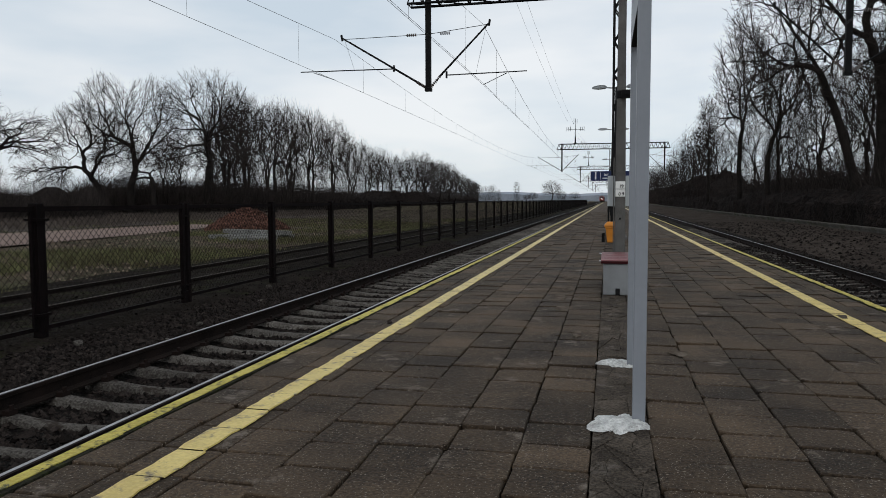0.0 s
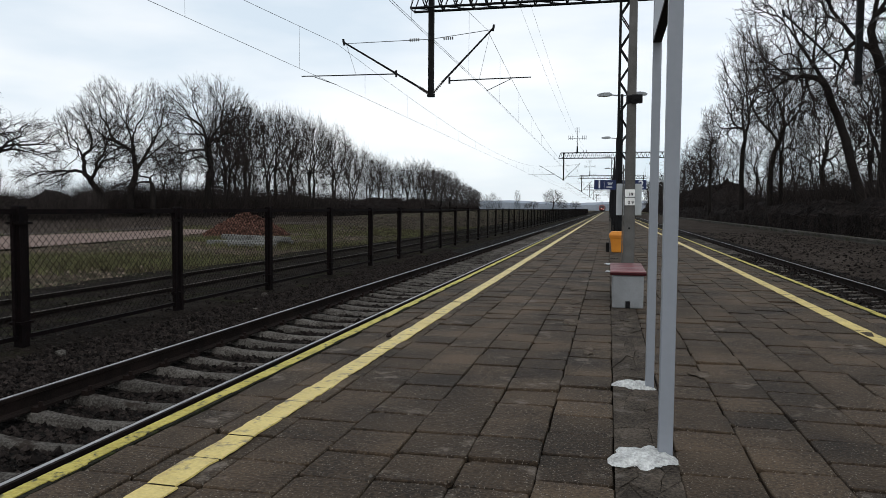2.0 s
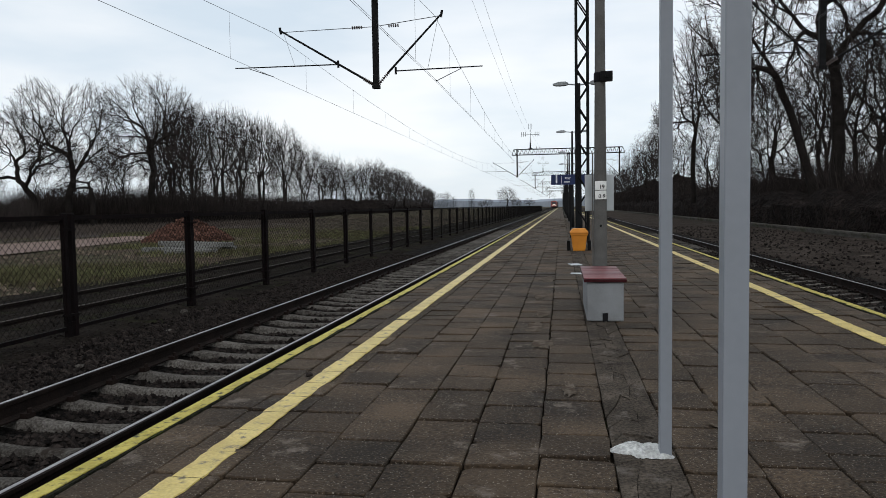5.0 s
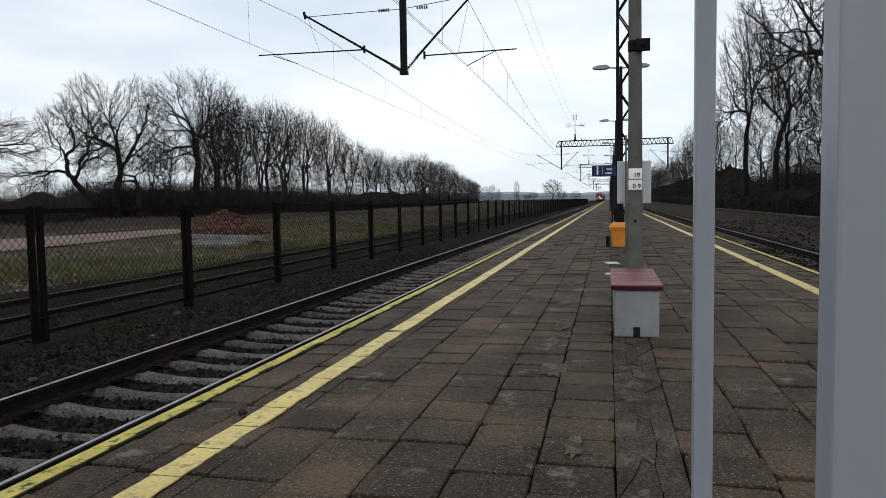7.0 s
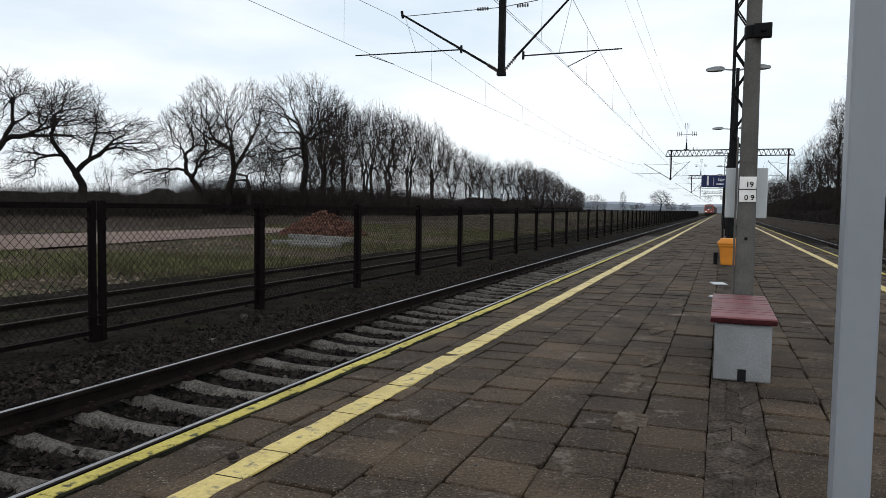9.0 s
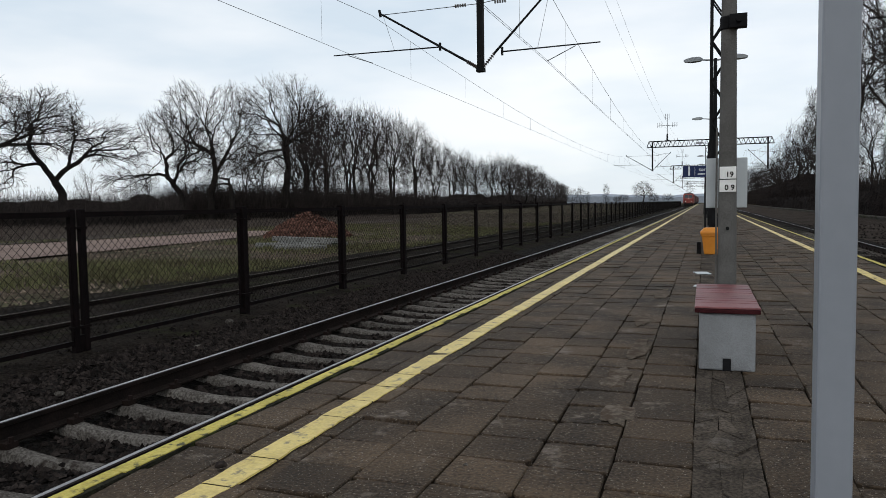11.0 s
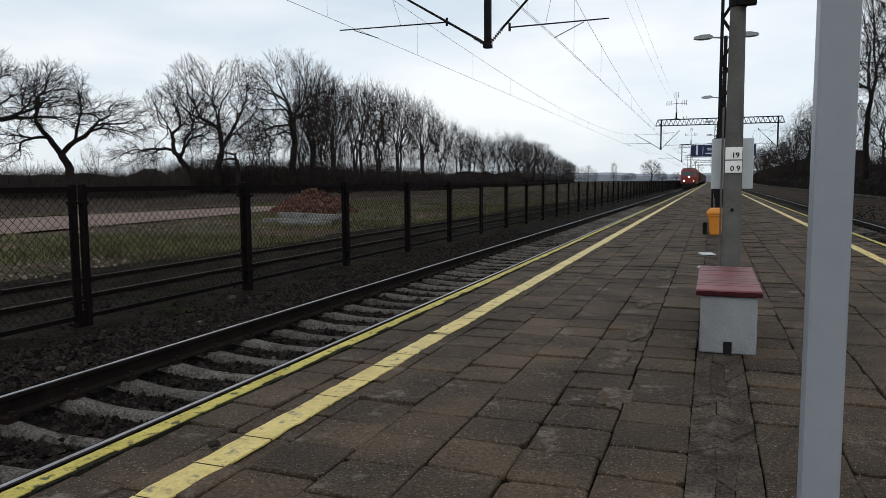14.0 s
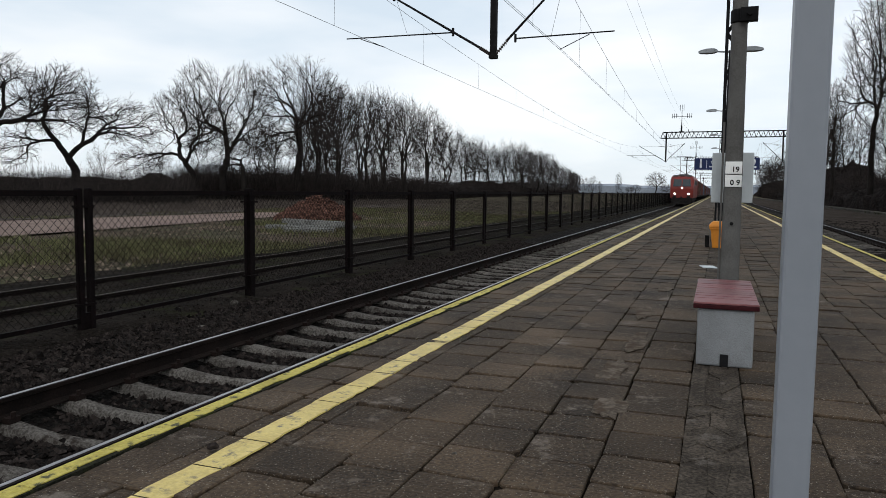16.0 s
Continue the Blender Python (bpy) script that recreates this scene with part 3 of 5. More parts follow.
def gantry(y, x0=-6.4, x1=7.7, mast_x=0.46, left=-5.75, right=7.04, aerial=False):
    t = thing("railway_gantry", "dark steel T-shaped lattice gantry carrying overhead wire brackets", "railway gantry", "gantries over the tracks")
    lattice_mast(t, mast_x, y, -0.4, 7.75, 0.33)
    part("mast_footing", Geo().chamfered(mast_x - 0.32, mast_x + 0.32, y - 0.32, y + 0.32, -0.4, 0.10, 0.04), M_POLE, t, "grey concrete footing block")
    g = Geo()
    z0, z1, d = 7.75, 8.45, 0.25
    for yy in (y - d, y + d):
        g.bar((x0, yy, z0), (x1, yy, z0), 0.06)
        g.bar((x0 + 0.3, yy, z1), (x1 - 0.3, yy, z1), 0.06)
        n = 28
        for k in range(n):
            a = x0 + (x1 - x0) * k / n
            b = x0 + (x1 - x0) * (k + 1) / n
            m = (a + b) / 2
            g.bar((a, yy, z0), (m, yy, z1), 0.03)
            g.bar((m, yy, z1), (b, yy, z0), 0.03)
    for k in range(15):
        a = x0 + (x1 - x0) * k / 14
        b = x0 + (x1 - x0) * min(14, k + 1) / 14
        g.bar((a, y - d, z0), (b, y + d, z0), 0.025)
        g.bar((a, y - d, z0), (a, y + d, z0), 0.035)
    part("lattice_beam", g, M_STEEL, t, "horizontal lattice girder")
    for x, sides in ((left, ((-1, True), (1, False))), (right, ((-1, False), (1, True)))):
        post = part("drop_post", Geo().box(x - 0.085, x + 0.085, y - 0.08, y + 0.08, 5.0, 8.44)
                    .chamfered(x - 0.11, x + 0.11, y - 0.10, y + 0.10, 4.90, 5.02, 0.015), M_STEEL, t)
        for s, long in sides:
            cantilever(post, x, y, s, long)
    if aerial:
        ax = -4.05
        a = part("aerial", Geo().tube((ax, y, 8.45), (ax, y, 11.35), 0.05, 0.025, 6).tube((ax - 1.1, y, 10.3), (ax + 1.1, y, 10.3), 0.025, 0.025, 5)
                 .box(ax - 0.28, ax + 0.28, y - 0.25, y + 0.25, 8.45, 8.55).tube((ax, y, 8.55), (ax, y, 9.3), 0.11, 0.08, 8), M_STEEL, t, "thin aerial with side forks")
        for s in (-1, 1):
            for off in (0.62, 0.86, 1.1):
                part("fork", Geo().tube((ax + s * off, y, 10.1), (ax + s * off, y, 10.65), 0.03, 0.03, 5), M_STEEL, a)
        for off in (-0.2, 0, 0.2):
            part("fork", Geo().tube((ax + off, y, 11.0), (ax + off, y, 11.7), 0.025, 0.025, 5), M_STEEL, a)
    return t


GANTRY_Y = [24.0, 96.0, 160.0, 225.0, 290.0, 355.0]
for k, gy in enumerate(GANTRY_Y):
    gantry(gy, aerial=k in (1, 2))


def catenary(name, x_at, z_wire, z_support, label, y_back=-48, pair=(0, 0.05)):
    """Contact wires, sagging bearer wire and droppers over one track; x_at gives the wire's sideways place at each support."""
    t = thing(name, label, "overhead line", "overhead lines")
    ys = [y_back] + GANTRY_Y
    con, mes, dro = Geo(), Geo(), Geo()
    for k in range(len(ys) - 1):
        y0, y1 = ys[k], ys[k + 1]
        n = 12

        def at(f, k=k, y0=y0, y1=y1):
            x = x_at[k] + (x_at[k + 1] - x_at[k]) * f
            return x, y0 + (y1 - y0) * f, z_support - 4 * (z_support - z_wire - 0.45) * f * (1 - f)
        for q in range(n):
            a, b = at(q / n), at((q + 1) / n)
            for off in pair:
                con.tube((a[0] + off, a[1], z_wire), (b[0] + off, b[1], z_wire), 0.006, 0.006, 4, False)
            mes.tube(a, b, 0.007, 0.007, 4, False)
            m = at((q + 0.5) / n)
            dro.tube((m[0], m[1], z_wire), m, 0.004, 0.004, 3, False)
    part("contact_wire", con, M_WIRE, t)
    part("bearer_wire", mes, M_WIRE, t)
    tagged(part("dropper_wire", dro, M_WIRE, t), kind="stuff")


catenary("overhead_line", [-4.35, -3.89, -4.3, -3.95, -4.3, -3.95, -4.1], 5.04, 7.0, "overhead contact wires above the platform track")
catenary("overhead_line", [-9.4, -9.06, -9.3, -9.0, -9.2, -9.1, -9.2], 5.39, 6.78, "overhead contact wires above the siding behind the fence", pair=(0,))
catenary("overhead_line", [4.6, 5.17, 4.6, 5.1, 4.6, 5.1, 4.8], 5.04, 7.0, "overhead contact wires above the second track")


def feeder(x, z):
    """A feeder wire that sags from gantry to gantry on short upright insulators."""
    t = thing("feeder_wire", "thin feeder wire strung along the gantry tops", "overhead line", "feeder wires")
    g = Geo()
    ys = [-48] + GANTRY_Y
    for y0, y1 in zip(ys, ys[1:]):
        pts = [(x, y0 + (y1 - y0) * q / 12, z - 4 * 0.9 * (q / 12) * (1 - q / 12)) for q in range(13)]
        for a, b in zip(pts, pts[1:]):
            g.tube(a, b, 0.004, 0.004, 4, False)
    part("wire", g, M_WIRE, t)
    for y in GANTRY_Y:
        part("insulator", Geo().tube((x, y - 0.25, 8.44), (x, y - 0.25, z), 0.035, 0.025, 8), M_INSUL, t)


feeder(-3.25, 8.75)
feeder(-2.85, 8.75)


# ---------------- fence ----------------
def fence_panel_mesh(width):
    g = Geo()
    z0, z1, pitch = -0.26, 1.14, 0.105
    span = z1 - z0
    n = int((width + span) / pitch) + 1
    r = 0.0034
    for k in range(n):
        c = -span + k * pitch
        for s in (1, -1):
            ya, za, yb, zb = c, z0, c + span, z1
            if ya < 0:
                za -= ya
                ya = 0
            if yb > width:
                zb -= yb - width
                yb = width
            if yb - ya < 0.02:
                continue
            if s < 0:
                ya, yb = width - ya, width - yb
            g.tube((s * 0.004, ya, za), (s * 0.004, yb, zb), r, r, 3, False)
    return g.mesh("wire_mesh", M_MESH)


FENCE_X = -6.5
POST_Y = [7.47 - 3.12 * k for k in (3, 2, 1)] + [7.47, 10.58, 13.70, 16.93, 20.0, 22.9] + [25.8 + 2.92 * k for k in range(75)]


def fence():
    post_g = Geo().chamfered(-0.055, 0.055, -0.058, 0.058, -0.55, 1.235, 0.012)
    post_g.box(-0.085, 0.085, -0.105, 0.105, 1.02, 1.05).box(-0.08, 0.08, -0.10, 0.10, -0.12, -0.09)
    post_me = post_g.mesh("fence_post", M_FENCE)
    twin = Geo().chamfered(-0.03, 0.03, -0.105, -0.037, -0.55, 1.225, 0.01).chamfered(-0.03, 0.03, 0.037, 0.105, -0.55, 1.225, 0.01)
    twin.box(-0.035, 0.035, -0.125, 0.125, 1.00, 1.03).box(-0.035, 0.035, -0.125, 0.125, -0.12, -0.09).box(-0.02, 0.02, -0.055, 0.05, -0.45, -0.2)
    twin_me = twin.mesh("fence_post", M_FENCE)
    panels = {}
    for k, y in enumerate(POST_Y[:-1]):
        width = round(POST_Y[k + 1] - y - 0.14, 2)
        if width not in panels:
            fr = Geo()
            fr.box(-0.025, 0.025, 0, width, 1.135, 1.195).box(-0.02, 0.02, 0, width, -0.30, -0.25)
            fr.box(-0.017, 0.017, 0.008, 0.045, -0.29, 1.16).box(-0.017, 0.017, width - 0.045, width - 0.008, -0.29, 1.16)
            panels[width] = (fr.mesh("panel_frame", M_FENCE), fence_panel_mesh(width))
        f = thing("fence_section", "dark brown steel fence bay with chain-link mesh by the track", "fence", "fence bays along the track", at=pose(FENCE_X, y, 0))
        part("fence_post", twin_me if k in (1, 4, 9, 14, 19) else post_me, None, f, "stout dark steel post")
        part("panel_frame", panels[width][0], None, f, at=pose(0, 0.07, 0))
        part("wire_mesh", panels[width][1], None, f, "diamond chain-link mesh", at=pose(0, 0.07, 0))


fence()


# ---------------- platform things ----------------
def sign_frame():
    """Two pale posts in mortar with a board high between them."""
    t = thing("sign_frame", "pale grey steel sign frame on two square posts set in mortar", "sign")
    for x, y, w in ((0.347, 4.26, 0.0355), (0.345, 5.66, 0.0285)):
        p = part("post", Geo().box(x - w, x + w, y - w, y + w, -0.05, 3.5), M_POST, t)
        soften(p, 0.005)
    b = part("board", Geo().box(-0.024, 0.024, -0.66, 0.66, 2.38, 3.45), M_POST, t, "pale grey board seen edge-on", at=pose(0.3445, 4.955, 0, 0, 0, 0.2))
    soften(b, 0.005)
    part("board_edge", Geo().box(-0.027, 0.027, -0.66, 0.66, 2.36, 2.378), M_STEEL, t, "dark lower edge", at=pose(0.3445, 4.955, 0, 0, 0, 0.2))


sign_frame()


def mortar_patch(x, y, rx, ry, seed, h=0.035):
    r = random.Random(seed)
    g = Geo()
    n, rings = 30, 6
    g.v.append((x, y, h))
    for j in range(1, rings + 1):
        f = j / rings
        for k in range(n):
            a = 2 * math.pi * k / n
            out = 1 + 0.22 * math.sin(2 * a + seed) + 0.12 * math.sin(5 * a + 2 * seed) + 0.08 * math.sin(9 * a + 3 * seed) + r.uniform(-0.07, 0.07)
            g.v.append((x + rx * f * out * math.cos(a), y + ry * f * out * math.sin(a), h * (1 - f ** 3) + r.uniform(-0.004, 0.006) - 0.004 * (j == rings)))
    for k in range(n):
        g.f.append((0, 1 + k, 1 + (k + 1) % n))
    for j in range(rings - 1):
        for k in range(n):
            a = 1 + j * n + k
            b = 1 + j * n + (k + 1) % n
            g.f.append((a, a + n, b + n, b))
    return tagged(part("mortar_patch", g, M_WHITE_MORTAR, smooth=True), "rough white mortar spread round a sign post on the slabs", "mortar", "mortar patches")


mortar_patch(0.232, 4.18, 0.140, 0.185, 1, 0.03)
mortar_patch(0.24, 5.705, 0.125, 0.125, 2, 0.03)


def bench():
    t = thing("concrete_bench", "washed concrete bench block with a dull red slatted wooden top", "bench", at=pose(0.30, 10.62, 0))
    body = part("body", Geo().box(-0.19, 0.19, -0.81, 0.69, 0.0, 0.412), M_BENCH, t, "rough grey washed-concrete block")
    soften(body, 0.014)
    part("notch", Geo().box(-0.028, 0.028, -0.816, -0.79, 0.0, 0.09), M_BLACK, body, "black drainage notch")
    rim = part("edge_board", Geo().box(-0.22, 0.22, -0.835, 0.715, 0.416, 0.446), M_RED_EDGE, t, "dark red edge board")
    soften(rim, 0.005)
    n = 12
    me = Geo().chamfered(-0.22, 0.22, -0.060, 0.060, 0, 0.013, 0.006).mesh("plank", M_PLANK)
    for k in range(n):
        part("plank", me, None, t, at=pose(0, -0.77 + k * 1.42 / (n - 1), 0.4475 + rng.uniform(-0.002, 0.002)))


bench()


def concrete_pole():
    t = thing("concrete_pole", "tall tapering grey spun-concrete pole behind the bench", "pole", at=pose(0.345, 11.62, 0))
    part("shaft", Geo().lathe([(0.090, -0.1), (0.086, 0.4), (0.078, 1.6), (0.067, 2.9), (0.04, 7.2)], 28), M_POLE, t, smooth=True)
    part("clamp", Geo().lathe([(0.074, 2.79), (0.08, 2.80), (0.08, 2.90), (0.074, 2.91)], 24).box(0.0, 0.15, -0.12, -0.03, 2.79, 2.91).tube((0.08, -0.12, 2.855), (0.08, -0.15, 2.855), 0.025, 0.025, 8), M_BLACK, t, "black clamp with a small box")
    part("conduit", Geo().box(-0.106, -0.088, -0.01, 0.015, 0.0, 1.9), M_POLE, t, "thin pale cable conduit")
    part("bolt", Geo().tube((0.0, -0.094, 0.96), (0.0, -0.07, 0.96), 0.016, 0.016, 10), M_BLACK, t)
    for k, (z, text) in enumerate(((1.475, "19"), (1.355, "0 9"))):
        h = 0.056
        p = part("number_plate", Geo().box(-0.072, 0.072, -0.092, -0.084, z - h, z + h), M_PLATE, t, "small white enamel plate with black digits")
        soften(p, 0.003)
        writing("digits", text, 0.068, M_INK, p, pose(0.015, -0.0945, z - 0.018, 90, 0, 0))
    part("plate_line", Geo().box(-0.072, 0.072, -0.095, -0.091, 1.412, 1.418), M_INK, t)
    return t


concrete_pole()


def notice_board():
    t = thing("notice_board", "blank pale sheet-metal notice board fixed behind the pole", "notice board", at=pose(0.345, 11.80, 0))
    b = part("sheet", Geo().box(-0.19, 0.18, -0.016, 0.016, 1.15, 1.625), M_BOARD, t)
    soften(b, 0.006)
    part("bracket", Geo().box(-0.04, 0.04, -0.11, -0.016, 1.23, 1.27).box(-0.04, 0.04, -0.11, -0.016, 1.5, 1.54), M_STEEL, t)


notice_board()


def litter_bin():
    t = thing("litter_bin", "orange-yellow plastic grit bin with a sloping lid on the platform", "bin", at=pose(0.31, 22.0, 0))
    g = Geo()
    for z, wx, wy in ((0.0, 0.155, 0.155), (0.04, 0.165, 0.165), (0.40, 0.205, 0.20), (0.43, 0.23, 0.215), (0.46, 0.23, 0.215)):
        g.v += [(-wx, -wy, z), (wx, -wy, z), (wx, wy, z), (-wx, wy, z)]
    g.f.append((3, 2, 1, 0))
    for k in range(4):
        for q in range(4):
            a, b = 4 * k + q, 4 * k + (q + 1) % 4
            g.f.append((a, b, b + 4, a + 4))
    soften(part("tub", g, M_BIN, t), 0.012)
    lid = Geo()
    for z, w in ((0.46, 0.245), (0.51, 0.245), (0.59, 0.175), (0.605, 0.14)):
        lid.v += [(-w, -w + 0.02, z), (w, -w + 0.02, z), (w, w, z), (-w, w, z)]
    for k in range(3):
        for q in range(4):
            a, b = 4 * k + q, 4 * k + (q + 1) % 4
            lid.f.append((a, b, b + 4, a + 4))
    lid.f += [(12, 13, 14, 15), (3, 2, 1, 0)]
    soften(part("lid", lid, M_BIN, t), 0.016)
    for s in (-1, 1):
        part("side_bracket", Geo().box(s * 0.275 - 0.045, s * 0.275 + 0.045, 0.04, 0.2, 0.0, 0.27), M_BLACK, t, "black side bracket")


litter_bin()


def lamp_post(y, x=0.40):
    t = thing("lamp_post", "dark platform lamp post with two grey lamp heads", "lamp post", "lamp posts along the platform", at=pose(x, y, 0))
    part("shaft", Geo().lathe([(0.10, 0), (0.10, 0.75), (0.08, 0.8), (0.06, 2.9), (0.045, 5.0)], 14), M_STEEL, t, smooth=True)
    part("base", Geo().chamfered(-0.14, 0.14, -0.14, 0.14, -0.02, 0.08, 0.02), M_POLE, t)
    for s in (-1, 1):
        arm = part("arm", Geo().tube((0, 0, 4.95), (s * 0.4, 0, 4.99), 0.025, 0.02, 8), M_LAMP, t)
        g = Geo()
        for off, hw, zt, zb in ((0.32, 0.04, 5.02, 4.97), (0.40, 0.10, 5.06, 4.95), (0.58, 0.12, 5.06, 4.94), (0.74, 0.09, 5.03, 4.95), (0.80, 0.04, 5.01, 4.97)):
            xo = s * off
            g.v += [(xo, -hw, zb), (xo, -hw * 0.8, zt), (xo, hw * 0.8, zt), (xo, hw, zb)]
        for k in range(4):
            for q in range(4):
                a, b = 4 * k + q, 4 * k + (q + 1) % 4
                g.f.append((a, b, b + 4, a + 4))
        g.f += [(0, 1, 2, 3), (19, 18, 17, 16)]
        part("lamp_head", g, M_LAMP, arm, "flat grey lamp head")
    return t


first = lamp_post(25.2)
for k in range(1, 16):
    copy_thing(first, pose(0.40, 25.2 + 14.8 * k, 0))


def track_sign():
    t = thing("track_sign", "navy blue platform sign with white track numbers on two posts", "sign", at=pose(0.465, 30.0, 0))
    part("panel", Geo().box(-1.0, 1.0, -0.04, 0.04, 2.01, 2.39), M_BLUE, t)
    for x in (-0.28, 0.28):
        part("post", Geo().tube((x, 0, 0), (x, 0, 2.05), 0.032, 0.032, 10), M_STEEL, t)

    def up(x, z):
        return pose(x, -0.043, z, 90, 0, 0)
    writing("track_number", "1", 0.42, M_SIGN_WHITE, t, up(-0.80, 2.20))
    part("divider", Geo().box(-0.62, -0.608, -0.045, -0.04, 2.06, 2.34), M_SIGN_WHITE, t)
    writing("track_word", "tor", 0.16, M_SIGN_WHITE, t, up(-0.38, 2.26))
    part("small_line", Geo().box(-0.53, -0.30, -0.045, -0.04, 2.09, 2.13), M_SIGN_WHITE, t)
    writing("track_number", "2", 0.42, M_SIGN_WHITE, t, up(0.80, 2.20))


track_sign()

# ---------------- trees and scrub ----------------
def tree_geo(seed, height, girth, lobes, fork=0.25, tips=900, twig=0.013, lean=(0.0, 0.0), gnarl=0.22, sprigs=3):
    """A bare broadleaf tree. Lobes (x, y, z, rx, ry, rz, in tree heights) give the crown's outline; the limbs divide again and
    again on their way to the twigs, each as thick as what it carries. Trunk and limbs in one mesh, fine branches in another."""
    r = random.Random(seed)
    wood, crown = Geo(), Geo()
    size = [lb[3] * lb[4] * lb[5] for lb in lobes]
    ends = []
    for lb in r.choices(lobes, size, k=tips):
        while True:
            v = Vector((r.gauss(0, 1), r.gauss(0, 1), r.gauss(0, 1))).normalized()
            if v.z > -0.75:
                break
        v *= r.uniform(0.16, 1.0) ** 0.42 * r.uniform(0.88, 1.06)
        ends.append(Vector(((lb[0] + v.x * lb[3]) * height, (lb[1] + v.y * lb[4]) * height, max(0.05, lb[2] + v.z * lb[5]) * height)))
    power = math.log(girth * 0.8 / twig) / math.log(tips)

    def wobble(k):
        return Vector((r.gauss(0, k), r.gauss(0, k), r.gauss(0, k * 0.7)))

    def limb(p, d, q, r0, r1, segs, bend=1.0):
        """A bent limb from p to q that sets out towards d."""
        target = wood if r0 > 0.075 else crown
        sides = 8 if r0 > 0.2 else 5 if r0 > 0.075 else 3
        span = (q - p).length
        last = p
        for k in range(1, segs + 1):
            f = k / segs
            now = p.lerp(q, f) + d * (span * 0.32 * f * (1 - f)) + (wobble(span * gnarl * 0.22 * bend) if k < segs else Vector())
            lap = (now - last).normalized() * (r0 * 0.35 if r0 > 0.05 else 0.0)
            target.tube(last - lap, now, r0 + (r1 - r0) * (k - 1) / segs, r0 + (r1 - r0) * f, sides, False)
            go, last = now - last, now
        return go.normalized()

    def grow(p, d, pts):
        n = len(pts)
        rad = twig * n ** power
        if n <= 2:
            for q in pts:
                go = limb(p, d, q, rad, twig * 0.7, 2)
                span = max(0.4, min(1.0, (q - p).length))
                for _ in range(sprigs):
                    base = p.lerp(q, r.uniform(0.35, 0.95))
                    out = (go + wobble(0.55)).normalized()
                    crown.tube(base, base + out * span * r.uniform(0.35, 0.8), twig * 0.8, twig * 0.45, 3, False)
            return
        c = sum(pts, Vector()) / n
        way = c - p
        q = p + (way.normalized() + d * 0.45 + wobble(gnarl)).normalized() * way.length * r.uniform(0.22, 0.42)
        go = limb(p, d, q, rad, rad * 0.93, 3 if rad > 0.06 else 2, 0.7)
        dirs = [(e - q).normalized() for e in pts]
        mean = sum(dirs, Vector()) / n
        axis = max((wobble(1.0).normalized() for _ in range(7)), key=lambda ax: sum(((v - mean) @ ax) ** 2 for v in dirs[:40]))
        order = sorted(range(n), key=lambda k: dirs[k] @ axis)
        cut = max(1, min(n - 1, int(n * r.uniform(0.28, 0.72))))
        grow(q, go, [pts[k] for k in order[:cut]])
        grow(q, go, [pts[k] for k in order[cut:]])

    foot = Vector((0, 0, -0.3))
    top = Vector((lean[0] * height, lean[1] * height, fork * height))
    flare = foot + (top - foot) * 0.08
    wood.tube(foot, flare, girth * 1.35, girth * 1.05, 9, False)
    go = limb(flare, Vector((0, 0, 1)), top, girth * 1.05, girth * 0.82, 5, 0.09)
    grow(top, go, ends)
    return wood, crown


def tree_kind(seed, height, girth, lobes, twigs=None, **more):
    w, c = tree_geo(seed, height, girth, lobes, **more)
    return w.mesh("trunk", M_BARK, True), c.mesh("crown", twigs or M_TWIG)


OAK = tree_kind(3, 20, 0.55, [(0, 0, 0.66, 0.40, 0.36, 0.34), (0, 0, 0.38, 0.42, 0.36, 0.16)], fork=0.22, tips=2300)
TWIN = tree_kind(8, 20, 0.52, [(-0.15, 0, 0.68, 0.19, 0.24, 0.32), (0.15, 0.02, 0.66, 0.21, 0.24, 0.33), (0.02, 0, 0.40, 0.34, 0.3, 0.16)], fork=0.20, tips=2100)
RAGGED = tree_kind(15, 17, 0.50, [(-0.14, 0, 0.72, 0.22, 0.2, 0.27), (0.12, 0, 0.62, 0.22, 0.24, 0.30), (-0.42, 0, 0.33, 0.24, 0.2, 0.16)], fork=0.16, tips=1600, gnarl=0.3)
STUMPY = tree_kind(21, 15, 0.50, [(-0.06, 0, 0.74, 0.28, 0.24, 0.26), (0.36, 0, 0.56, 0.24, 0.2, 0.22), (-0.36, 0, 0.36, 0.16, 0.16, 0.2)], fork=0.24, tips=1400, gnarl=0.32)
LEANING = tree_kind(27, 16, 0.50, [(0.20, 0, 0.70, 0.30, 0.28, 0.30), (0.55, 0, 0.60, 0.26, 0.22, 0.24), (-0.16, 0, 0.52, 0.22, 0.2, 0.26)], fork=0.34, tips=1900, lean=(0.10, 0), gnarl=0.3)
SNAG = tree_kind(30, 8.5, 0.34, [(0.1, 0, 0.8, 0.12, 0.1, 0.2), (-0.42, 0, 0.55, 0.2, 0.2, 0.14)], fork=0.5, tips=120, gnarl=0.45)
SLENDER = [tree_kind(34, 20, 0.27, [(0, 0, 0.62, 0.22, 0.22, 0.38), (0, 0, 0.28, 0.22, 0.22, 0.20)], fork=0.22, tips=760, sprigs=2),
           tree_kind(41, 20, 0.30, [(0.03, 0, 0.64, 0.25, 0.25, 0.36), (0, 0, 0.26, 0.2, 0.2, 0.18)], fork=0.26, tips=760, sprigs=2),
           tree_kind(45, 20, 0.24, [(-0.1, 0, 0.66, 0.17, 0.18, 0.34), (0.14, 0, 0.56, 0.17, 0.18, 0.36), (0, 0, 0.24, 0.2, 0.2, 0.16)], fork=0.20, tips=760, sprigs=2),
           tree_kind(48, 20, 0.28, [(0, 0, 0.56, 0.25, 0.25, 0.44)], fork=0.14, tips=760, sprigs=2)]
